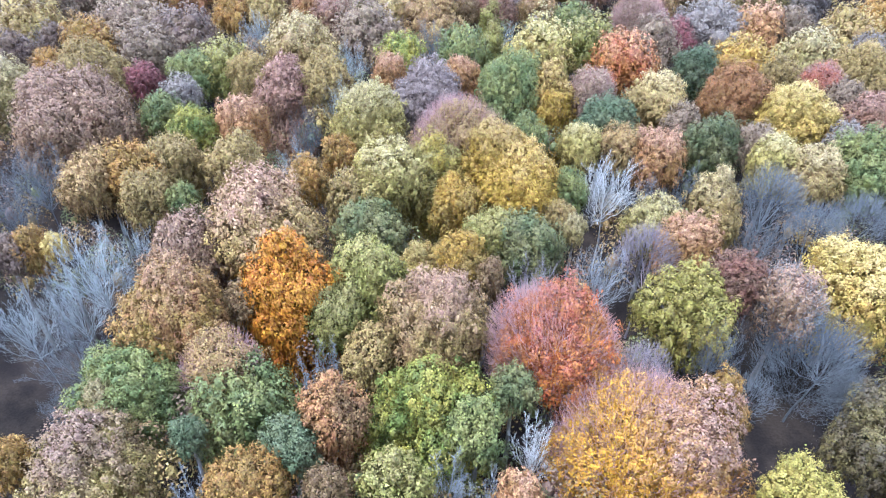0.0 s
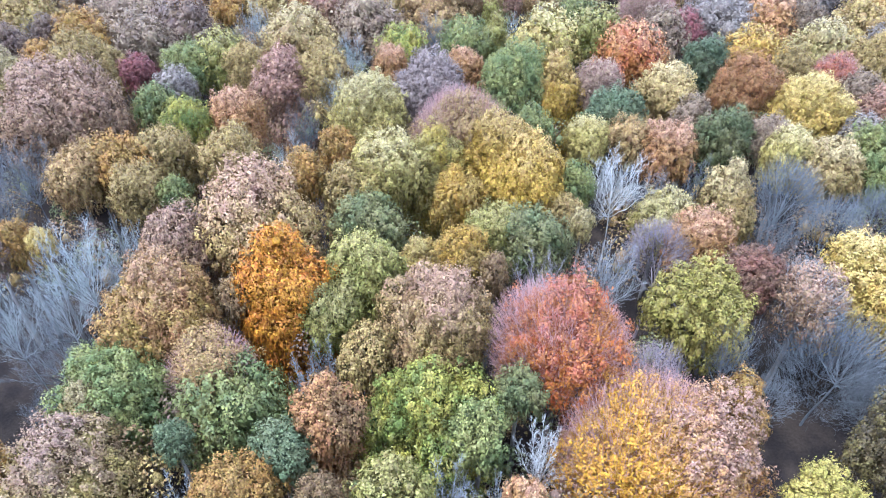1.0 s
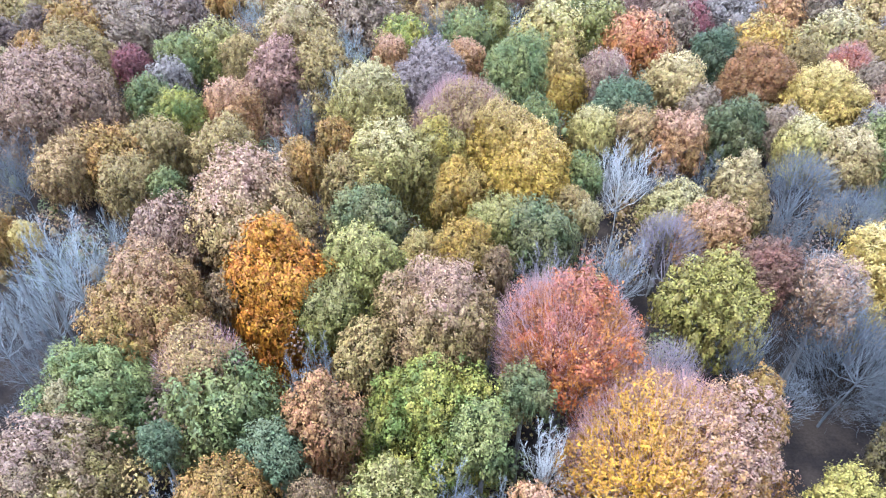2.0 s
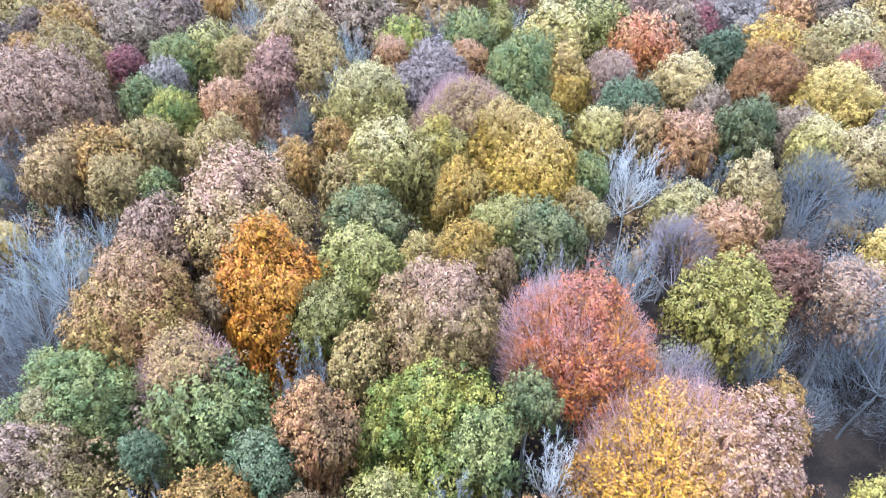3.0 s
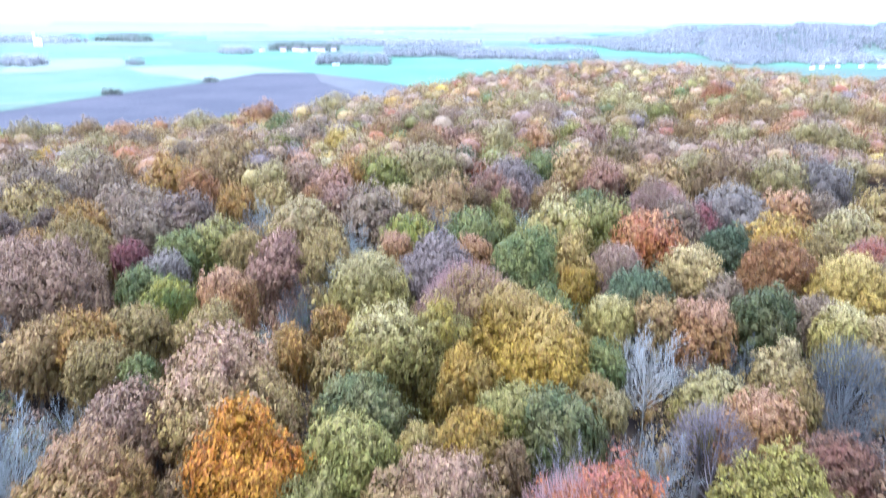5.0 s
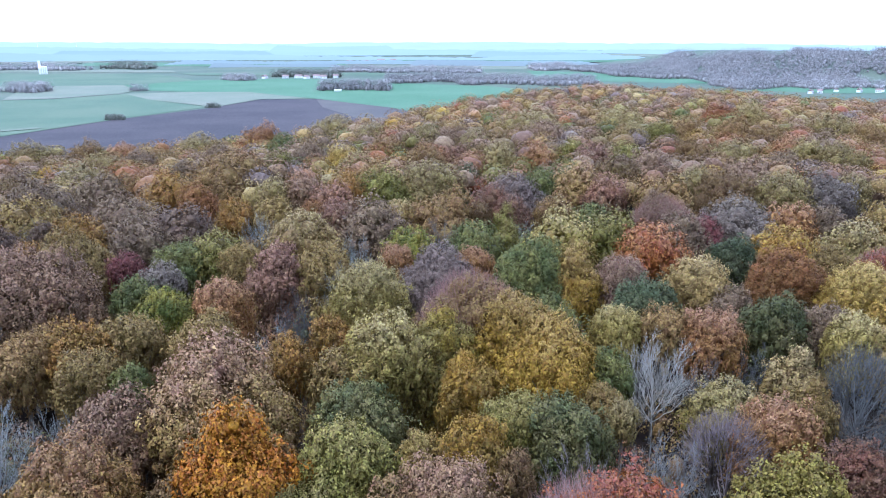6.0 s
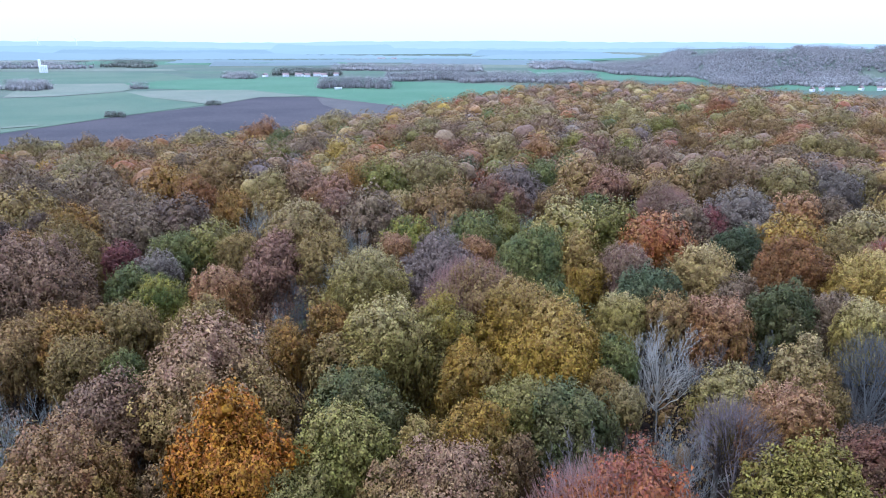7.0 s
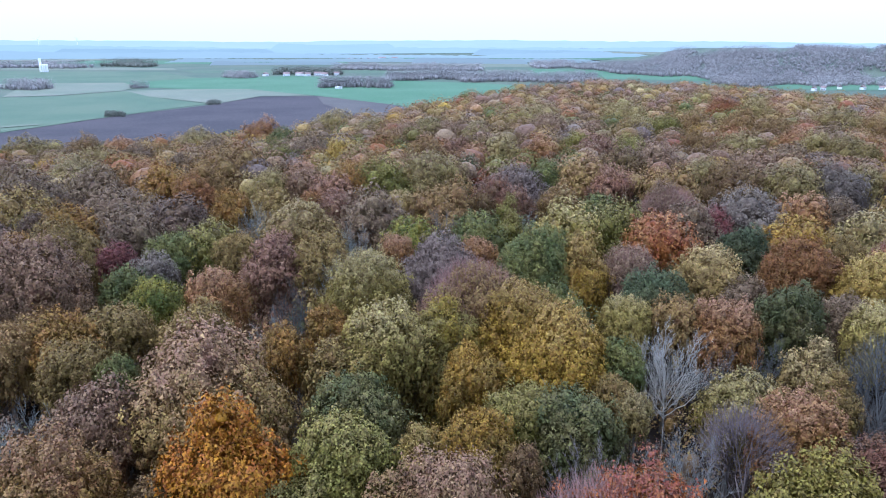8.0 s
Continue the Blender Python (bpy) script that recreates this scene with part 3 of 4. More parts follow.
def placed(z, sx, sy, sz, turn):
    return Matrix.LocRotScale((0, 0, z), Euler((0, 0, turn)), (sx, sy, sz))


DEPTH = {"oak": 1.1, "tall": 1.6, "bush": 1.15, "twig": 1.1, "brush": 1.05}
NATURAL = {"oak": 0.98, "tall": 1.4, "bush": 1.0, "twig": 0.98, "brush": 0.95}


def plant(x, y, height, radius, form, tone, far=False):
    """One tree of that height and crown radius."""
    planted.append((x, y, radius))
    base = new(KIND[form])
    base.location = (x, y, float(ground_z(x, y)) - 0.1)
    base.empty_display_size = 0.5
    turn, stretch = pick.uniform(0, 6.28), pick.uniform(0.92, 1.08)
    s = 0 if radius < 3.6 else (1 if radius < 6.0 else (2 if radius < 8.6 or form in ("tall", "bush") else 3))
    v = pick.randrange((3, 3, 2, 1)[s])
    if form in ("bare", "brush"):
        big = radius > (3.0 if form == "bare" else 5.6)
        stem, branches = WOOD[int(big), pick.randrange(4)]
        k = radius / (6.4 if big else 3.5) * (1.05 if form == "bare" else 1.0)
        m = placed(0, k, k * stretch, height / 20.0, turn)
        part("trunk", stem, TWIG[tone], base, "", m)
        if form == "bare":
            part("crown", branches, TWIG[tone], base, "bare branches and fine twigs", m)
            return tagged(base, SHAPE[form] + " " + TONE[tone] + " limbs and fine twigs", "tree", "trees of the wood")
    if tone == "goldpink":
        turn = 0.0
    depth = min(DEPTH[form] * radius, height * 0.49)
    centre = height - depth * 0.97
    if form == "tall" and s == 2:
        s = 1
    R = SIZES[s]
    k, kz = radius / R, depth / (R * NATURAL[form])
    m = placed(centre, k, k * stretch, kz, turn)
    if form == "brush":
        part("twig_haze", BRUSH[s, v], TWIG[tone], base, "dense haze of bare twigs", m)
        return tagged(base, SHAPE[form] + " a haze of " + TONE[tone] + " twigs", "tree", "trees of the wood")
    part("trunk", TRUNKS[pick.randrange(3)], bark_dark, base, "", placed(0, 0.75 + radius * 0.08, 0.75 + radius * 0.08, centre + 0.2 * depth, turn))
    leaf = LEAF[tone]
    words = leaf.name.replace("_", " ")
    if far and form != "twig":
        broad = radius > 7.6
        r0 = 10.0 if broad else 6.0
        m = placed(centre, radius / r0, radius / r0 * stretch, depth / (r0 * NATURAL["oak" if broad else form]), turn)
        part("crown", FAR_BROAD[pick.randrange(3)] if broad else FAR[form, pick.randrange(3)], leaf, base, "", m)
    else:
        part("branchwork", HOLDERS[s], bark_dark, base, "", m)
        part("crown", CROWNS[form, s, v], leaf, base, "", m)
    if form == "twig":
        rosy = tone in ("red", "goldpink", "pink", "copper", "tan")
        part("twig_fringe", FRINGE[s, v], TWIG["rosy" if rosy else "grey"], base, "pale rosy bare twigs" if rosy else "pale grey bare twigs", m)
        return tagged(base, "thinning round tree with " + words, "tree", "trees of the wood")
    return tagged(base, SHAPE[form] + " " + words, "tree", "trees of the wood")


# ---- the trees of the wood, nearest first ----
plant(7.9, 33.5, 19.9, 2.2, "oak", "salmon")
plant(-9.8, 34.4, 19.9, 2.2, "bush", "brown")
plant(-3.4, 35.4, 20.5, 3.3, "bush", "sage")
plant(6, 35.9, 19.6, 1.7, "bare", "grey")
plant(1.7, 37.3, 20.2, 2.6, "bare", "grey")
plant(-16.8, 35.1, 20.5, 3.9, "oak", "ochre")
plant(-13.5, 39.2, 20.4, 2.9, "bush", "teal")
plant(4.4, 41.1, 20.4, 3, "bush", "green")
plant(10.2, 40.6, 21, 2.3, "bare", "ivory")
plant(-22.3, 35.8, 19.9, 2.2, "bare", "grey")
plant(-9.8, 43, 22.6, 3.1, "tall", "apricot")
plant(-23.5, 40.6, 19.7, 1.8, "bush", "teal")
plant(8.8, 45.9, 20, 2.3, "bush", "slategreen")
plant(34.2, 33.7, 19.8, 3.7, "bush", "limeyellow")
plant(-0.3, 46, 19.1, 7.7, "bush", "lime")
plant(-32.1, 38.3, 20.6, 6.3, "oak", "russettan")
plant(21.9, 40.4, 22, 9.3, "twig", "goldpink")
plant(-13.2, 49.2, 19.8, 1.9, "bare", "grey")
plant(-19.5, 46.3, 20, 5.8, "bush", "green")
plant(-11.3, 52.5, 19.8, 2, "bare", "grey")
plant(23.1, 48.6, 20.7, 3.6, "brush", "mauve")
plant(14.1, 52.3, 23.7, 6.9, "twig", "red")
plant(-22.4, 49.5, 21, 3.9, "twig", "tan")
plant(-39.4, 38.2, 19.8, 2, "bush", "ochre")
plant(-33.2, 44.8, 19.7, 1.8, "bush", "yellowolive")
plant(29.8, 44.9, 20.7, 3.6, "tall", "ochre")
plant(0.8, 55.3, 23.3, 6.5, "oak", "pinktan")
plant(-32.1, 47.8, 20.9, 6.1, "bush", "green")
plant(-7.7, 63.4, 23.2, 4.9, "oak", "sage")
plant(47.2, 39.6, 21.2, 6.2, "bush", "umber")
plant(-29, 56.3, 24.5, 6.3, "oak", "russetgold")
plant(-22.3, 59.2, 19.9, 2.2, "bush", "brown")
plant(33.5, 53.3, 20.7, 3.4, "bare", "slate")
plant(-11, 57.6, 20.6, 3.8, "oak", "sage")
plant(-7, 53, 18.8, 3.2, "bush", "olive")
plant(-41, 49.5, 13, 3.6, "bare", "slate")
plant(-16.7, 61, 25, 5.7, "tall", "orange")
plant(7.5, 63.8, 19.8, 2, "bush", "brown")
plant(13.2, 63.6, 20.9, 3.9, "bare", "lilac")
plant(3.7, 66.9, 21.5, 3.9, "oak", "gold")
plant(-1.7, 67.2, 19.9, 2.2, "tall", "yellow")
plant(31.4, 59, 21.5, 5.5, "bush", "limeyellow")
plant(37.4, 50.3, 14, 3.2, "brush", "slate")
plant(22.4, 66.5, 21.2, 4.4, "bare", "grey")
plant(-42, 54.9, 18, 4.9, "bare", "slate")
plant(13.4, 71.1, 21.3, 4.5, "bush", "slategreen")
plant(8, 72.5, 20.9, 3.8, "bush", "sage")
plant(-21.5, 72.2, 25.5, 8.2, "oak", "pinktan")
plant(49.2, 48.9, 15, 3.8, "brush", "slate")
plant(44.1, 59.8, 21.1, 4.1, "twig", "rosebrown")
plant(39.2, 63.4, 20.9, 3.9, "oak", "brownred")
plant(-43.4, 61.5, 21, 4.1, "bare", "pale")
plant(-47.4, 58.5, 21, 3.9, "bare", "pale")
plant(-8, 75, 21.3, 4.6, "bush", "slategreen")
plant(46.8, 54.4, 19, 7.6, "brush", "slate")
plant(29.4, 69.8, 21.3, 4.5, "brush", "mauve")
plant(20, 73.4, 19.6, 1.7, "bush", "yellowolive")
plant(-30.9, 67.9, 22.8, 5.4, "oak", "rosebrown")
plant(-42.7, 66.3, 24, 5.4, "bare", "pale")
plant(18.5, 76.2, 19.9, 2.2, "bush", "olive")
plant(-38.2, 70.3, 20.5, 3.9, "bare", "pale")
plant(3.9, 80.3, 21, 4, "bush", "gold")
plant(35.7, 71.8, 20.7, 4.2, "oak", "salmon")
plant(-11.1, 82.4, 20.7, 3.5, "bush", "olive")
plant(13.7, 83.4, 23.9, 6.3, "oak", "wheat")
plant(-5.3, 84.9, 24.5, 5.5, "oak", "goldgreen")
plant(-48.3, 69.7, 19.6, 1.6, "bush", "yellow")
plant(32.3, 77.8, 19.4, 4.4, "bush", "goldgreen")
plant(54.6, 63.6, 22, 7.4, "bush", "yellow")
plant(-53.6, 68.4, 20, 2.4, "oak", "plum")
plant(21.3, 83.6, 20.3, 2.8, "bush", "green")
plant(-51.7, 70, 20.1, 2.4, "bush", "ochre")
plant(0.7, 87, 24, 4.6, "tall", "goldolive")
plant(-17.8, 85.8, 20.8, 3.7, "bush", "ochre")
plant(-35, 80.8, 19.9, 2.2, "bush", "green")
plant(10.6, 88.6, 25, 6, "oak", "wheat")
plant(41.7, 76.5, 20.1, 2.6, "tall", "olive")
plant(47.4, 75.1, 21.4, 4.7, "bare", "slate")
plant(33, 83.1, 20.5, 3.2, "bare", "slate")
plant(-40.1, 82.3, 21, 4, "bush", "olive")
plant(54.6, 74.7, 21.1, 4.2, "brush", "slate")
plant(27.4, 85.0, 22.6, 5.2, "bare", "ivory")
plant(-13.8, 93.8, 20.4, 3, "bush", "ochre")
plant(-20.9, 92.4, 21, 4, "bare", "pale")
plant(5.1, 95.7, 25, 7.3, "twig", "tan")
plant(-29.4, 90.7, 21.5, 4.8, "bush", "olive")
plant(41.1, 88.5, 20.3, 2.8, "bare", "slate")
plant(44.8, 85.3, 19.4, 3.3, "tall", "cream")
plant(52.4, 83.5, 21.6, 5, "brush", "slate")
plant(-50.7, 85.7, 21.1, 4.2, "bush", "tan")
plant(-44.1, 89.3, 21.9, 5.5, "bush", "ochre")
plant(-39.3, 92, 21.4, 4.7, "bush", "olive")
plant(62.9, 77.4, 21.2, 4.3, "brush", "slate")
plant(25.5, 97.2, 20.7, 3.6, "oak", "goldgreen")
plant(16.5, 99.4, 20.9, 3.8, "bush", "green")
plant(-59.7, 82.1, 20.9, 3.9, "bare", "slate")
plant(37.4, 94.2, 21.3, 4.5, "oak", "salmon")
plant(-49.6, 89.6, 20.3, 2.9, "bush", "tan")
plant(31.6, 97.1, 20.6, 3.3, "oak", "tan")
plant(-10.1, 103.5, 24, 6.8, "oak", "goldgreen")
plant(-60.1, 89.7, 22.1, 5.8, "bare", "slate")
plant(60.5, 88.8, 21.4, 4.7, "oak", "cream")
plant(-21.2, 106.1, 20.5, 3.1, "bare", "slate")
plant(47.3, 97.1, 21.6, 5, "bush", "slategreen")
plant(56.2, 92.5, 21.3, 4.5, "oak", "goldgreen")
plant(-38.9, 102.5, 21, 4.1, "oak", "lime")
plant(-32, 105.2, 21.5, 4.8, "oak", "salmon")
plant(31.8, 106.3, 21.6, 5, "oak", "teal")
plant(54.7, 97, 20.8, 3.6, "oak", "mauve")
plant(44.6, 104.4, 20.5, 3.1, "oak", "mauve")
plant(24, 116.4, 23, 4.9, "tall", "wheat")
plant(70.7, 90.7, 22.4, 6.4, "oak", "green")
plant(0.6, 115.7, 22.7, 6.8, "oak", "lilac")
plant(15.7, 117.8, 24, 6.4, "oak", "green")
plant(-45.9, 107.3, 20.7, 3.5, "oak", "green")
plant(-16, 115.5, 20.9, 3.9, "bare", "pale")
plant(42.8, 113.2, 22.6, 5.2, "oak", "cream")
plant(70.3, 97.9, 20.4, 3, "oak", "slate")
plant(-59.8, 105.6, 25.5, 10.9, "oak", "rosebrown")
plant(31.6, 117.9, 21.2, 4.3, "twig", "pink")
plant(-19.9, 121.6, 21.9, 5.5, "oak", "olive")
plant(-26.8, 118.7, 22.1, 5.8, "tall", "rose")
plant(-44.7, 115.3, 20.7, 3.4, "oak", "slate")
plant(6.8, 124.2, 20.8, 3.7, "oak", "salmon")
plant(-7.1, 125.7, 20.8, 3.7, "oak", "salmon")
plant(65.2, 107.5, 22.6, 6.6, "oak", "yellow")
plant(70.3, 105.6, 20.3, 2.8, "bush", "yellow")
plant(-34.4, 124.8, 21.1, 4.2, "oak", "olive")
plant(58.9, 116.7, 22.7, 6.9, "oak", "russet")
plant(-53.3, 121.4, 20.4, 3, "oak", "crimson")
plant(-45.3, 124.8, 21.3, 4.6, "oak", "green")
plant(-15.4, 132.7, 21.2, 4.3, "bare", "pale", True)
plant(79.2, 106.9, 21.5, 4.9, "oak", "rose")
plant(-5, 133.9, 21.6, 5, "oak", "lime", True)
plant(-40.1, 128.2, 22.2, 6, "oak", "sage", True)
plant(8, 137.3, 21.9, 5.4, "oak", "green", True)
plant(78.1, 113, 21, 3.9, "oak", "mauve")
plant(40.8, 131.2, 23, 7.3, "oak", "rust", True)
plant(-76, 116.6, 22.6, 6.6, "oak", "yellowolive")
plant(54.3, 127.7, 21.3, 4.6, "bush", "teal")
plant(23.5, 136.9, 23, 7.4, "oak", "goldgreen", True)
plant(-64.6, 125.7, 22.8, 7, "oak", "olive")
plant(76.2, 119.7, 21.4, 4.7, "twig", "copper")
plant(-26.8, 139.7, 23.6, 8.4, "oak", "cream", True)
plant(69.7, 124.6, 21.1, 4.2, "oak", "olive")
plant(1.5, 144.4, 21.8, 5.3, "bare", "slate", True)
plant(14.8, 143.3, 20.6, 3.3, "tall", "sage", True)
plant(64.7, 130.6, 22.5, 6.5, "oak", "gold", True)
plant(35.9, 141.5, 22.7, 6.9, "oak", "sage", True)
plant(-74.1, 128.3, 20.4, 3, "oak", "ochre", True)
plant(-57.2, 137, 22.4, 6.3, "oak", "mauve", True)
plant(-12.3, 148.5, 22.8, 7.1, "oak", "mauve", True)
plant(19.4, 149.7, 20.2, 2.7, "bare", "pale", True)
plant(51, 142.8, 21.8, 5.3, "oak", "mauve", True)
plant(26, 150.9, 21.1, 4.1, "bare", "pale", True)
plant(86.6, 125.9, 22.6, 6.7, "oak", "olive")
plant(13.2, 170.6, 21.7, 5.2, "oak", "brownred", True)
plant(-52, 145.1, 22.9, 7.2, "oak", "plum", True)
plant(55.5, 145.4, 21.1, 4.2, "oak", "crimson", True)
plant(-70.8, 139.3, 21.8, 5.4, "oak", "ochre", True)
plant(-38.5, 151.4, 21.1, 4.1, "bare", "pale", True)
plant(1.7, 157, 23.3, 7.8, "oak", "tan", True)
plant(-25.2, 172.8, 22.2, 6, "oak", "rose", True)
plant(80.8, 134.5, 22.8, 7, "oak", "yellowolive", True)
plant(-83, 134.3, 21.2, 4.3, "oak", "plum", True)
plant(34.4, 154.2, 21.5, 4.9, "oak", "green", True)
plant(-21.9, 156.8, 21.5, 4.9, "oak", "rose", True)
plant(15.8, 158.1, 20.5, 3.2, "tall", "sage", True)
plant(9.4, 160.4, 20.5, 3.2, "oak", "brown", True)
plant(-78.1, 141.6, 20.5, 3.2, "oak", "plum", True)
plant(-8.3, 161.4, 20.8, 3.6, "oak", "cream", True)
plant(18, 161.2, 21.2, 4.3, "oak", "rose", True)
plant(-28.3, 160.9, 20.7, 3.6, "oak", "russet", True)
plant(-64.6, 150.3, 23.9, 8.8, "oak", "mauve", True)
plant(19.7, 179.9, 23.2, 7.7, "oak", "lilac", True)
plant(-45.5, 157.9, 21.1, 4.2, "oak", "ochre", True)
plant(-36.9, 160.4, 21.6, 5, "oak", "olive", True)
plant(27, 162.6, 21.2, 4.4, "oak", "tan", True)
plant(50.4, 157.3, 22.5, 6.4, "twig", "pink", True)
plant(-82.3, 144, 20.9, 3.9, "bare", "slate", True)
plant(65.6, 152.2, 23.6, 8.4, "oak", "slate", True)
plant(-23.5, 183.1, 23.3, 7.8, "oak", "ochre", True)
plant(95.4, 137.5, 20.9, 3.9, "oak", "slate", True)
plant(-33.9, 182.2, 22.4, 6.4, "oak", "rosebrown", True)
plant(-13.8, 185.2, 22.9, 7.1, "oak", "sage", True)
plant(-59.2, 175.7, 21.4, 4.6, "oak", "russet", True)
plant(57.6, 176.7, 23.1, 7.6, "oak", "tan", True)
plant(-42.4, 181.3, 21.5, 4.8, "oak", "yellowolive", True)
plant(43.4, 181.6, 22, 5.6, "oak", "rose", True)
plant(77.4, 152, 22.2, 5.9, "oak", "salmon", True)
plant(85, 152.9, 21.5, 4.9, "oak", "mauve", True)
plant(94.4, 147.3, 22.5, 6.5, "oak", "olive", True)
# past y 190 most trees take a paler tone, as haze put into the leaves
plant(-1.8, 193.3, 24.2, 9.3, "oak", "yellowolive", True)
plant(71.1, 162.4, 21.2, 4.4, "oak", "tan", True)
plant(-89.4, 153.8, 23.1, 7.5, "oak", "olive", True)
plant(-18.6, 196.7, 22.2, 6.1, "oak", "tan", True)
plant(39, 193.7, 23.2, 7.6, "oak", "pinktan", True)
plant(29.6, 196.1, 21.7, 5.2, "oak", "green", True)
plant(-71.1, 184.3, 22.9, 7.2, "oak", "ochre", True)
plant(-97.5, 171.3, 24.4, 9.7, "oak", "mauve", True)
plant(76.2, 184, 23.3, 7.9, "oak", "brown", True)
plant(89.4, 180.7, 23.8, 8.7, "oak", "yellowolive", True)
plant(-62.8, 194.1, 21.7, 5.1, "oak", "tan", True)
plant(70.4, 192.5, 22.2, 5.9, "oak", "yellowolive", True)
plant(100.9, 180.7, 23.2, 7.7, "oak", "slate", True)
plant(108, 158.1, 22.1, 5.8, "oak", "ochre", True)
plant(8.7, 208.1, 21.3, 4.5, "tall", "teal", True)
plant(54.4, 207.9, 23.5, 8.2, "oak", "russettan", True)
plant(-92.6, 192.5, 23.1, 7.6, "oak", "mauve", True)
plant(-61.5, 211, 25.7, 11.8, "oak", "tan", True)
plant(112.4, 189, 21.6, 5, "oak", "yellowolive", True)
plant(-25.3, 223.3, 22.7, 6.9, "oak", "yellowolive", True)
plant(-5.2, 224.9, 23.8, 8.6, "oak", "tan", True)
plant(67.1, 216.6, 23.1, 7.4, "oak", "pink", True)
plant(92.6, 207.4, 23, 7.3, "oak", "pink", True)
plant(-93.3, 206.5, 21.9, 5.5, "oak", "tan", True)
plant(32.4, 229.7, 22.5, 6.5, "oak", "salmon", True)
plant(19.9, 233.9, 23, 7.4, "oak", "yellowolive", True)
plant(-106.4, 209.1, 24.6, 10.1, "oak", "yellowolive", True)
plant(-88.5, 219, 22.1, 5.8, "oak", "salmon", True)
plant(-50.9, 231.8, 22.3, 6.2, "oak", "sage", True)
plant(6.9, 240.2, 21.8, 5.3, "oak", "rose", True)
plant(52.1, 235.4, 23, 7.3, "oak", "rose", True)
plant(-32.9, 238.7, 22.4, 6.3, "oak", "yellow", True)
plant(14.7, 241.1, 22.4, 6.4, "oak", "russettan", True)
plant(-122.5, 205.4, 23.4, 7.9, "oak", "russettan", True)
plant(63.5, 235.8, 23.1, 7.4, "oak", "sage", True)
plant(-115.3, 213.3, 22, 5.7, "oak", "salmon", True)
plant(-82, 230.1, 22.9, 7.1, "oak", "mauve", True)
plant(48, 241.5, 22.5, 6.4, "oak", "sage", True)
plant(111.9, 224.6, 22.2, 6, "oak", "mauve", True)
plant(100.1, 237.1, 24.1, 9.1, "oak", "yellowolive", True)
plant(88.2, 243.7, 23.2, 7.7, "oak", "tan", True)
plant(-46.1, 256.4, 23.4, 7.9, "oak", "mauve", True)
plant(133.8, 229.4, 23.9, 8.8, "oak", "yellowolive", True)
plant(-20.2, 267.3, 22.9, 7.1, "oak", "pinktan", True)
plant(-71.8, 259.3, 22.8, 6.9, "oak", "salmon", True)
plant(127.9, 239, 23, 7.4, "oak", "yellowolive", True)
plant(14.3, 272.3, 23.2, 7.7, "oak", "yellowolive", True)
plant(-11.2, 282.1, 23.1, 7.5, "oak", "pink", True)
plant(127.3, 253.2, 23.8, 8.7, "oak", "salmon", True)
plant(-4.6, 291.4, 24, 9, "oak", "yellowolive", True)
plant(4.1, 293.1, 22.5, 6.5, "oak", "pink", True)
plant(44.4, 290.4, 24.6, 10, "oak", "pink", True)
plant(81.7, 292.8, 23.3, 7.8, "oak", "yellowolive", True)
plant(-122, 283.4, 23.9, 8.8, "oak", "mauve", True)
plant(94.9, 298.8, 23.4, 8, "oak", "sage", True)
plant(133.4, 283.4, 24, 9, "oak", "tan", True)
plant(-135.9, 282.6, 23.3, 7.8, "oak", "yellowolive", True)
plant(105.4, 301.3, 24.3, 9.5, "oak", "tan", True)
plant(-94.5, 304, 23.5, 8.2, "oak", "mauve", True)
plant(42.7, 322.2, 26, 14.4, "oak", "yellowolive", True)
plant(128, 303.1, 24.9, 10.4, "oak", "tan", True)
plant(-122.7, 305.1, 23.5, 8.2, "oak", "tan", True)
plant(-71.5, 322.2, 24.1, 9.1, "oak", "green", True)
plant(-30.7, 331.7, 24.2, 9.4, "oak", "yellowolive", True)
plant(86, 329.4, 26, 12.7, "oak", "yellowolive", True)
plant(178.6, 290, 23.5, 8.2, "oak", "tan", True)
plant(176.6, 311.1, 25.8, 12, "oak", "yellowolive", True)
plant(-147.5, 324.8, 24.7, 10.1, "oak", "salmon", True)
plant(-167.4, 330.2, 25.1, 10.8, "oak", "tan", True)
plant(-121.6, 352.9, 25.4, 11.3, "oak", "yellowolive", True)
plant(-191.6, 330.5, 25.8, 12.1, "oak", "yellowolive", True)
plant(146.1, 358.1, 25.3, 11.1, "oak", "rust", True)
plant(-95.9, 378.2, 25.7, 11.8, "oak", "salmon", True)
plant(160.2, 358.7, 25.4, 11.4, "oak", "yellowolive", True)
plant(-59.1, 395.2, 26, 13.7, "oak", "yellowolive", True)


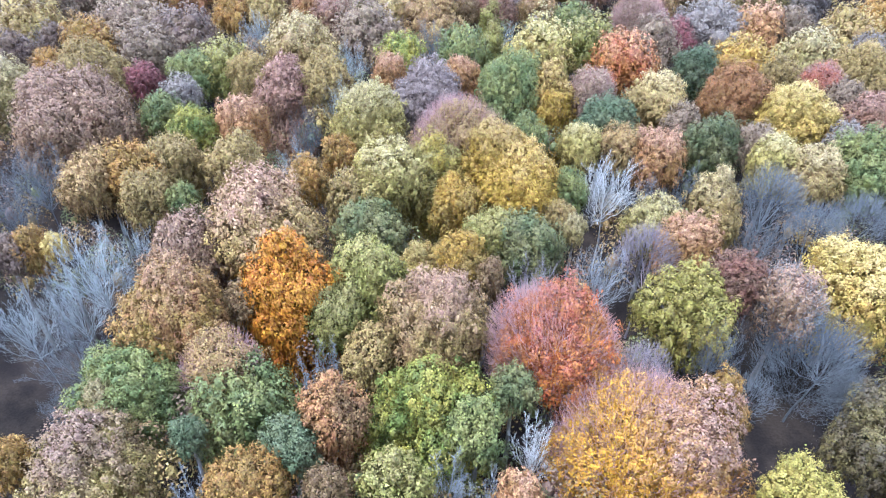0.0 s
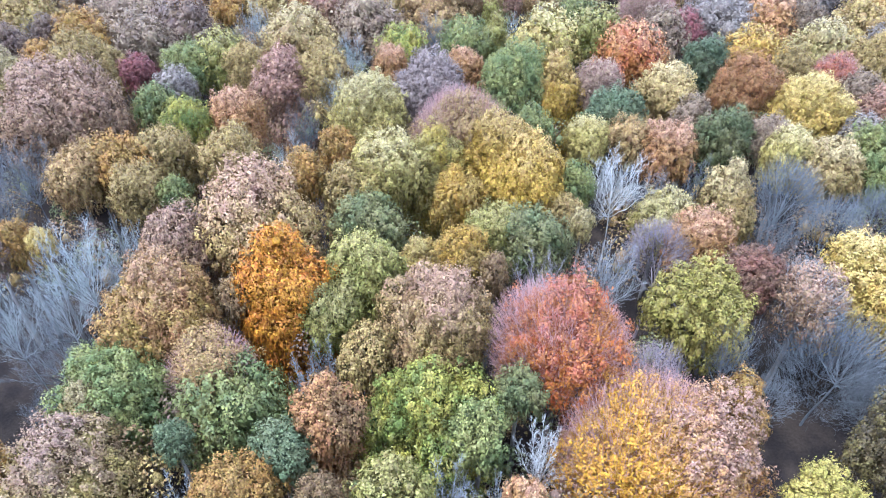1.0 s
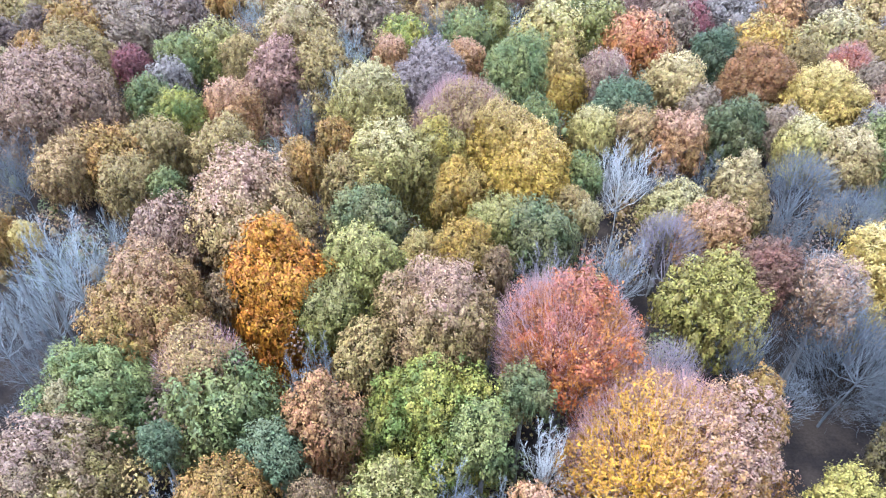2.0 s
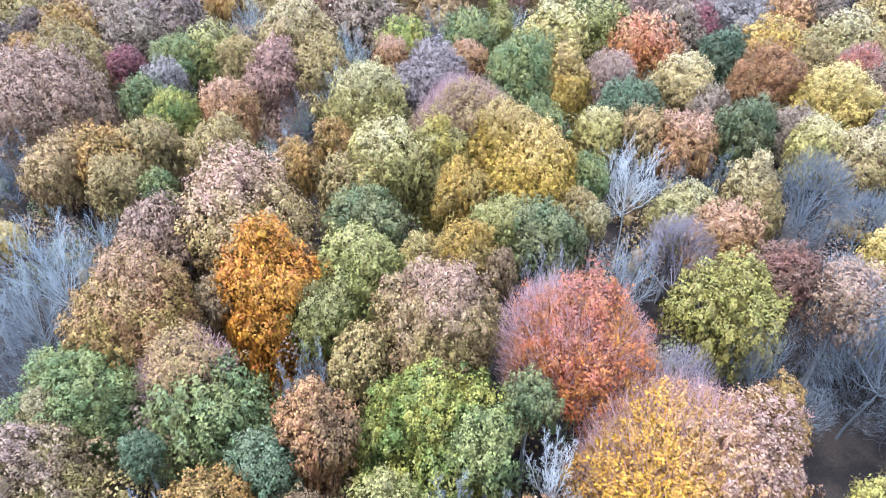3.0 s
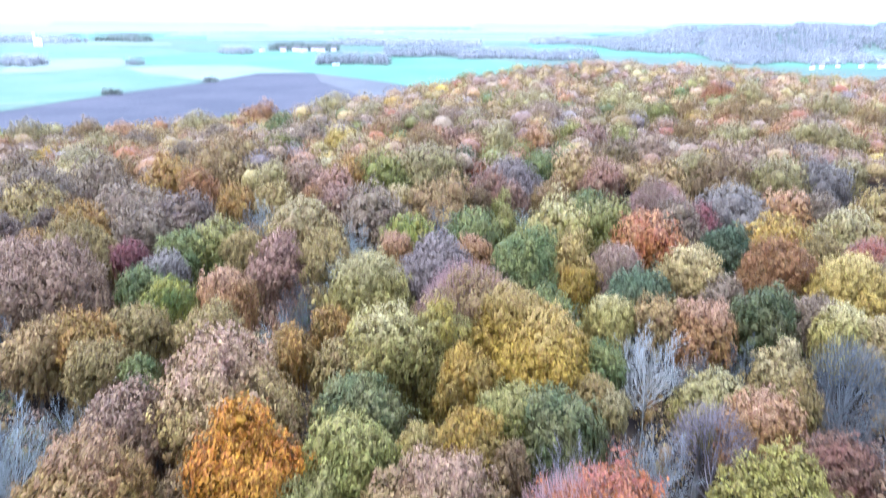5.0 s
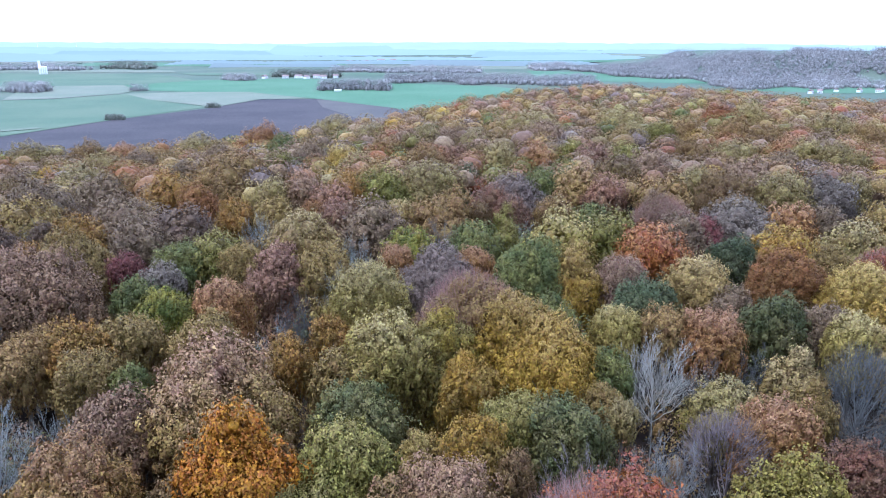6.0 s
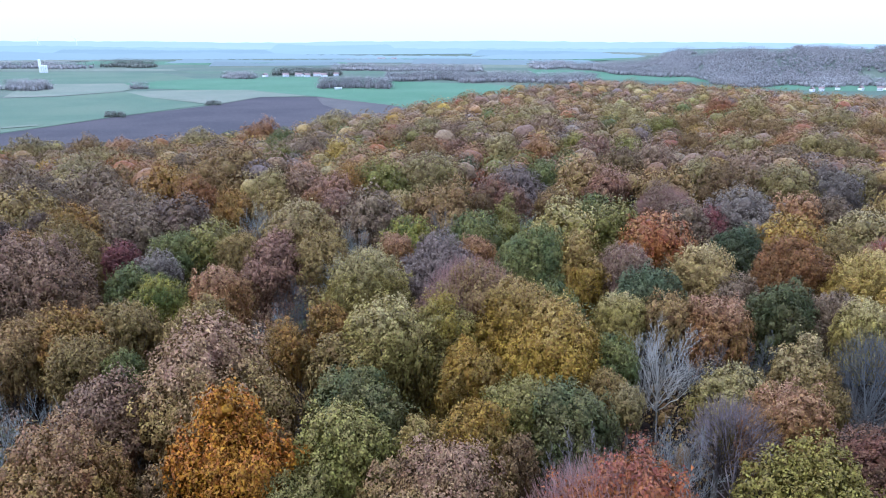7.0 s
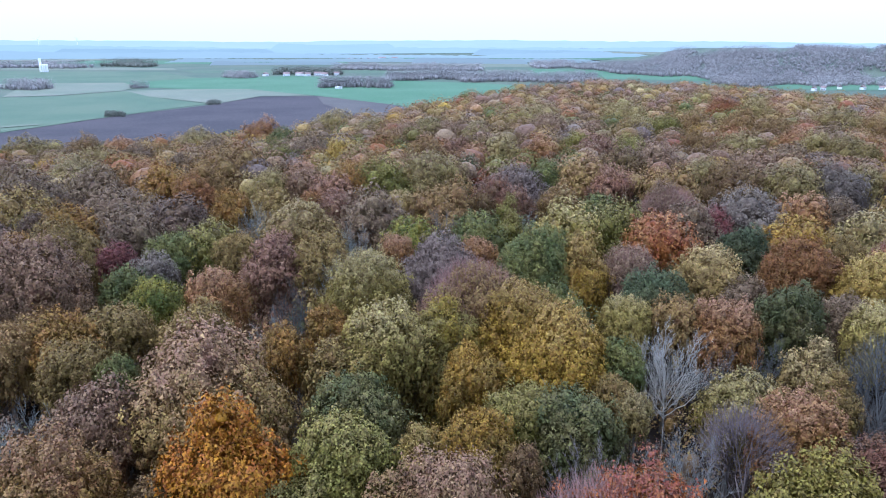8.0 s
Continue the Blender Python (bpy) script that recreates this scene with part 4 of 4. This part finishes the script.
# ---- the rest of the wood: too many to count ----
def crown_cloud(name, spots, materials, label, rng, leaf, tufts, per, around=12, rings=6, core=0.82):
    """Many far crowns in one mesh; spots: rows of x, y, top, radius, depth, material."""
    all_v, all_n, forms, idx, idx2 = [], [], [], [], []
    for x, y, top, r, depth, mi in spots:
        at, size = np.array([x, y, top - depth]), np.array([r, r * rng.uniform(0.85, 1.15), depth])
        v, f, nrm = round_form(rng, at, size * core, around, rings, 0.12, -0.4)
        forms.append((v, f, nrm))
        idx2.append(np.full(len(f), mi, np.int32))
        d = sphere_dirs(rng, tufts, -0.2)
        p = d * size * (lumpy(rng, d, 0.15, 9) * rng.uniform(0.88, 1.05, tufts))[:, None] + at
        j = unit(rng.normal(0, 1, (tufts, per, 3)) + d[:, None, :] * 1.2)
        pos = (p[:, None, :] + j * r * 0.9 / math.sqrt(tufts)).reshape(-1, 3)
        face = (j * 0.8 + d[:, None, :] * 0.8 + np.array([0, 0, 0.3])).reshape(-1, 3)
        all_v.append(sprays(rng, pos, face, leaf, 0.25))
        all_n.append(unit(j * 0.8 + d[:, None, :] * 0.6 + np.array([0, 0, 0.1])).reshape(-1, 3))
        idx.append(np.full(len(pos), mi, np.int32))
    me = leafy_mesh(name, np.concatenate(all_v), np.concatenate(all_n), forms)
    idx += idx2
    for m in materials:
        me.materials.append(m)
    me.polygons.foreach_set("material_index", np.concatenate(idx))
    return tagged(new(name, me), label, "trees", kind="stuff")


def free_spot(x, y, r, cells, slack):
    cx, cy = int(x // 20), int(y // 20)
    for i in (-1, 0, 1):
        for j in (-1, 0, 1):
            for a, b, q in cells.get((cx + i, cy + j), ()):
                if (a - x) ** 2 + (b - y) ** 2 < ((q + r) * slack) ** 2:
                    return False
    return True


cells = {}
for a, b, q in planted:
    cells.setdefault((int(a // 20), int(b // 20)), []).append((a, b, q))
rng = np.random.default_rng(11)
# weighted towards pale tones, which stand in for haze over the far wood
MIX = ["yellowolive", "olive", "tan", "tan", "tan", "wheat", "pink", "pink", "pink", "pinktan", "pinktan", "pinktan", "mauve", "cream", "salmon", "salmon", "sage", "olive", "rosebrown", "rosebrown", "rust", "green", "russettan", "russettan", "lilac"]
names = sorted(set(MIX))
spots = []
for _ in range(26000):
    y = rng.uniform(-35, 620)
    x = rng.uniform(-1, 1) * (75 + 0.7 * max(y, 0)) + 8
    if y > wood_edge(x) + 4 or (20 < y < 190 and abs(x - 4) < 26 + 0.66 * y):
        continue
    r = float(rng.uniform(3.6, 7.0)) * (1.0 + 0.15 * float(y > 250))
    if not free_spot(x, y, r, cells, 0.72):
        continue
    cells.setdefault((int(x // 20), int(y // 20)), []).append((x, y, r))
    top = float(ground_z(x, y)) + rng.uniform(18.5, 23.0) + 0.3 * (r - 5)
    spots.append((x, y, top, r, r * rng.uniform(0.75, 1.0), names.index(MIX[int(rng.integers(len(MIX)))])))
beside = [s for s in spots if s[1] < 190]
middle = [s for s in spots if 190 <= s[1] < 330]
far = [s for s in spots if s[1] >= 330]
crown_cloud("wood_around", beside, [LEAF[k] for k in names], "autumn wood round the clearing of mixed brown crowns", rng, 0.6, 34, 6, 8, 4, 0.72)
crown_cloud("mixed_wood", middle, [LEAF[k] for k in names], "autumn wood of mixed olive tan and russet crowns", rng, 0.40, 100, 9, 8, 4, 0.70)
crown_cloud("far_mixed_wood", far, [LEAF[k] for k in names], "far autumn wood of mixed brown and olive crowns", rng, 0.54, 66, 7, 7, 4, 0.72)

# undergrowth: low leafy shrubs in the gaps between the trees
low = []
for _ in range(2600):
    y = rng.uniform(15, 170)
    x = rng.uniform(-1, 1) * (30 + 0.72 * y)
    if 27 < x < 58 and 30 < y < 62 or -66 < x < -38 and 42 < y < 70:
        continue
    r = float(rng.uniform(1.8, 3.2))
    if not free_spot(x, y, r, cells, 0.55):
        continue
    cells.setdefault((int(x // 20), int(y // 20)), []).append((x, y, r))
    low.append((x, y, float(ground_z(x, y)) + rng.uniform(9, 17), r, r * rng.uniform(1.2, 2.0), int(rng.integers(4))))
crown_cloud("undergrowth", low, [LEAF[k] for k in ("brown", "slategreen", "olive", "plum")], "low shrubs and saplings under the tall trees", rng, 0.25, 150, 3, 6, 3, 0.3)


# ---- the plain: copses, hedges, houses, silo ----
def copse(name, x0, x1, y0, y1, spacing, top, label, material, skew=0.0):
    rows = []
    gap = spacing * 0.7
    for _ in range(max(1, int((x1 - x0) * (y1 - y0) / gap ** 2))):
        x, y = rng.uniform(x0, x1), rng.uniform(y0, y1)
        y += 0.25 * (y1 - y0) * math.sin(x * 0.031 + y0) + skew * (x - x0)
        r = gap * rng.uniform(0.8, 1.2)
        rows.append((x, y, float(ground_z(x, y)) + top * rng.uniform(0.9, 1.05), r, top * 0.8, 0))
    return crown_cloud(name, rows, [material], label, rng, 1.3, 36, 2, 5, 3, 0.36)


copse("copse", -208, -84, 1200, 1270, 9, 17, "square copse of bare brown trees on the plain", far_wood)
copse("copse", -720, -650, 1130, 1190, 9, 16, "small copse of leafless grey trees", far_wood)
copse("hedge", -525, -497, 1180, 1192, 7, 11, "clump of bushes in the fields", far_wood)
copse("hedge", -360, -341, 748, 754, 4, 6, "dark hedge clump at the field's edge", hedge_leaf)
copse("hedge", -297, -280, 890, 896, 4, 6, "dark hedge clump at the field's edge", hedge_leaf)
copse("wood_belt", -470, -400, 1500, 1560, 10, 14, "dark trees round a hamlet", far_wood)
copse("wood_belt", -395, -230, 1640, 1700, 10, 18, "dark trees round a hamlet", hedge_leaf)
copse("wood_belt", -110, 60, 1440, 1560, 12, 18, "belt of bare brown woodland", far_wood)
copse("wood_belt", 40, 330, 1380, 1500, 13, 18, "belt of bare brown woodland", far_wood)
copse("wood_belt", -1010, -860, 2080, 2180, 13, 22, "dark wood behind the fields", hedge_leaf)
copse("wood_belt", -1500, -1010, 1960, 2060, 14, 20, "bare woodland near the silo", far_wood)
copse("wood_belt", -300, 120, 1900, 2010, 15, 18, "bare woodland on the plain", far_wood)
copse("wood_belt", 290, 420, 2100, 2300, 15, 20, "bare woodland spur of the hill", far_wood)
copse("wood_belt", 400, 760, 2020, 2200, 16, 19, "bare woodland spur of the hill", far_wood)
copse("wood_belt", 440, 760, 1640, 1900, 14, 20, "bare woodland spur of the hill", far_wood)
copse("valley_wood", 690, 1300, 1290, 1400, 13, 15, "bare brown wood at the foot of the hill", far_wood)
copse("valley_wood", 545, 730, 1300, 1430, 11, 14, "bare brown wood at the foot of the hill", far_wood)
copse("hill_wood", 560, 1330, 1400, 1680, 13.5, 14, "bare brown wood that covers the hill", far_wood)


def box_mesh(bm, x0, x1, y0, y1, z0, z1):
    r = bmesh.ops.create_cube(bm, size=1)
    for v in r["verts"]:
        v.co = Vector((x0 + (v.co.x + 0.5) * (x1 - x0), y0 + (v.co.y + 0.5) * (y1 - y0), z0 + (v.co.z + 0.5) * (z1 - z0)))
    return r["verts"]


def solid(name, bm, material, parent, label="", bevel=0.0):
    if bevel:
        bmesh.ops.bevel(bm, geom=bm.edges[:], offset=bevel, segments=1, affect="EDGES")
    me = bpy.data.meshes.new(name)
    bm.to_mesh(me)
    bm.free()
    me.materials.append(material)
    ob = new(name, me)
    ob.parent = parent
    if label:
        ob["label"] = label
    return ob


def house(x, y, length, width, eaves, turn):
    base = new("house")
    base.matrix_basis = pose(x, y, float(ground_z(x, y)) + 0.4, 0, 0, turn)
    bm = bmesh.new()
    box_mesh(bm, -length / 2, length / 2, -width / 2, width / 2, 0, eaves)
    solid("wall", bm, white_wall, base)
    bm = bmesh.new()
    o, h = 0.5, width * 0.42
    pts = [(-length / 2 - o, -width / 2 - o, eaves), (length / 2 + o, -width / 2 - o, eaves), (length / 2 + o, width / 2 + o, eaves), (-length / 2 - o, width / 2 + o, eaves), (-length / 2 - o, 0, eaves + h), (length / 2 + o, 0, eaves + h)]
    vs = [bm.verts.new(p) for p in pts]
    for f in ((0, 1, 5, 4), (2, 3, 4, 5), (1, 2, 5), (3, 0, 4), (3, 2, 1, 0)):
        bm.faces.new([vs[i] for i in f])
    roof = solid("roof", bm, roof_tile, base)
    bm = bmesh.new()
    box_mesh(bm, length * 0.2, length * 0.2 + 1.0, -0.5, 0.5, eaves + h * 0.6, eaves + h + 1.0)
    solid("chimney", bm, roof_tile, roof)
    for i in range(3):
        bm = bmesh.new()
        cx = (i - 1) * length * 0.3
        box_mesh(bm, cx - 0.6, cx + 0.6, -width / 2 - 0.06, -width / 2 + 0.1, 1.0, 2.4)
        solid("window", bm, window_dark, base)
    return tagged(base, "white rendered house with a dark pitched roof", "house", "houses on the plain")


for x, y, w, t in ((-350, 1600, 14, 10), (-322, 1612, 18, -20), (-300, 1590, 12, 40), (-283, 1625, 16, 5), (-262, 1598, 13, -10), (-395, 1590, 12, 70), (-240, 1632, 11, 20),
                   (632, 1172, 8, 35), (655, 1185, 9, -40), (735, 1205, 10, 30), (748, 1228, 9, 60), (765, 1200, 11, -35), (783, 1218, 8, 50), (805, 1228, 9, 20), (822, 1215, 8, -55), (700, 1215, 8, 70),
                   (-360, 2840, 26, 10), (-300, 2860, 30, -10), (-250, 3050, 34, 5), (-195, 3040, 24, 0), (-420, 2700, 22, 30)):
    house(x, y, w * (0.8 if x > 600 else 1.0), 7.0 if x > 600 else 8.5, 4.0 if x > 600 else 4.5, t)

silo = new("grain_silo")
silo.matrix_basis = pose(-992, 1759, float(ground_z(-992, 1759)) + 0.2, 0, 0, 28) @ Matrix.Diagonal((0.85, 0.85, 0.88, 1))
bm = bmesh.new()
box_mesh(bm, -11, 11, -8, 8, 0, 21)
solid("storage_block", bm, white_wall, silo, "", 0.3)
bm = bmesh.new()
box_mesh(bm, -11, -4, -4, 4, 20.8, 37)
solid("elevator_tower", bm, white_wall, silo, "", 0.3)
for i in range(4):
    bm = bmesh.new()
    bmesh.ops.create_cone(bm, cap_ends=True, segments=16, radius1=2.6, radius2=2.6, depth=20)
    bmesh.ops.translate(bm, verts=bm.verts, vec=(-8 + i * 5.4, -8.2, 10.2))
    solid("silo_tube", bm, white_wall, silo)
tagged(silo, "tall white concrete grain silo on the plain", "silo")

# the low white shed before the copse
shed = new("farm_shed")
shed.matrix_basis = pose(-172, 1192, PLAIN + 0.4, 0, 0, 4)
bm = bmesh.new()
box_mesh(bm, -6, 6, -2.5, 2.5, 0, 2.6)
solid("wall", bm, white_wall, shed)
bm = bmesh.new()
box_mesh(bm, -6.4, 6.4, -2.9, 2.9, 2.6, 2.9)
solid("roof", bm, steel_white, shed)
tagged(shed, "long low white shed beside a copse", "shed")


def turbine(x, y, turn):
    base = new("wind_turbine")
    base.matrix_basis = pose(x, y, float(ground_z(x, y)), 0, 0, 20)
    bm = bmesh.new()
    bmesh.ops.create_cone(bm, cap_ends=True, segments=10, radius1=2.4, radius2=1.2, depth=62)
    bmesh.ops.translate(bm, verts=bm.verts, vec=(0, 0, 31))
    solid("tower", bm, steel_white, base)
    bm = bmesh.new()
    box_mesh(bm, -1.6, 1.6, -4, 3, 61, 64.5)
    solid("nacelle", bm, steel_white, base, "", 0.4)
    for i in range(3):
        a = radians(turn + 120 * i)
        q = np.array([(-0.9, -4.3, 0), (0.9, -4.3, 0), (0.9, -4.0, 0), (-0.9, -4.0, 0), (-0.2, -4.2, 30), (0.2, -4.2, 30), (0.2, -4.1, 30), (-0.2, -4.1, 30)])
        rot = np.array([[math.cos(a), 0, math.sin(a)], [0, 1, 0], [-math.sin(a), 0, math.cos(a)]])
        bm = bmesh.new()
        vs = [bm.verts.new(p) for p in q @ rot.T + np.array([0, 0, 62.8])]
        for f in ((0, 1, 5, 4), (1, 2, 6, 5), (2, 3, 7, 6), (3, 0, 4, 7), (4, 5, 6, 7)):
            bm.faces.new([vs[j] for j in f])
        solid("blade", bm, steel_white, base)
    return tagged(base, "white wind turbine standing on the far plain", "turbine", "wind turbines")


for x, y, t in ((-2650, 4050, 10), (-2330, 4100, 35), (-2130, 4150, 70)):
    turbine(x, y, t)


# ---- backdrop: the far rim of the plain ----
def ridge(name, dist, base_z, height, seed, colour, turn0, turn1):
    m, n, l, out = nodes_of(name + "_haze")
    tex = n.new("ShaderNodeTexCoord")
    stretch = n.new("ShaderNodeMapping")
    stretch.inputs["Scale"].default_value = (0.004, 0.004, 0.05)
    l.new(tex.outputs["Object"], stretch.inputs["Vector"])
    # the rim emits its own pale blue: distance haze put into the colour
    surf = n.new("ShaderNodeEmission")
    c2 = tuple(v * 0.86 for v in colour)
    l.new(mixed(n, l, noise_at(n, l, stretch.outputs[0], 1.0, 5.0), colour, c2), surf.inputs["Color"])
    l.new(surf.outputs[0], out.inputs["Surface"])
    r = np.random.default_rng(seed)
    k = 260
    a = np.linspace(radians(turn0), radians(turn1), k)
    x, y = dist * np.sin(a), dist * np.cos(a)
    h = np.zeros(k)
    for f in (3, 7, 13, 29):
        h += np.sin(a * f * 2 + r.uniform(0, 6.28)) / f
    h = h + np.abs(h).max() * 0.5 * r.uniform(-0.5, 0.5, k)
    ends = smooth(0, 30, np.minimum(np.arange(k), np.arange(k)[::-1]))
    h = base_z - 25 * (1 - ends) + height * ends * (1 + 0.5 * h / np.abs(h).max())
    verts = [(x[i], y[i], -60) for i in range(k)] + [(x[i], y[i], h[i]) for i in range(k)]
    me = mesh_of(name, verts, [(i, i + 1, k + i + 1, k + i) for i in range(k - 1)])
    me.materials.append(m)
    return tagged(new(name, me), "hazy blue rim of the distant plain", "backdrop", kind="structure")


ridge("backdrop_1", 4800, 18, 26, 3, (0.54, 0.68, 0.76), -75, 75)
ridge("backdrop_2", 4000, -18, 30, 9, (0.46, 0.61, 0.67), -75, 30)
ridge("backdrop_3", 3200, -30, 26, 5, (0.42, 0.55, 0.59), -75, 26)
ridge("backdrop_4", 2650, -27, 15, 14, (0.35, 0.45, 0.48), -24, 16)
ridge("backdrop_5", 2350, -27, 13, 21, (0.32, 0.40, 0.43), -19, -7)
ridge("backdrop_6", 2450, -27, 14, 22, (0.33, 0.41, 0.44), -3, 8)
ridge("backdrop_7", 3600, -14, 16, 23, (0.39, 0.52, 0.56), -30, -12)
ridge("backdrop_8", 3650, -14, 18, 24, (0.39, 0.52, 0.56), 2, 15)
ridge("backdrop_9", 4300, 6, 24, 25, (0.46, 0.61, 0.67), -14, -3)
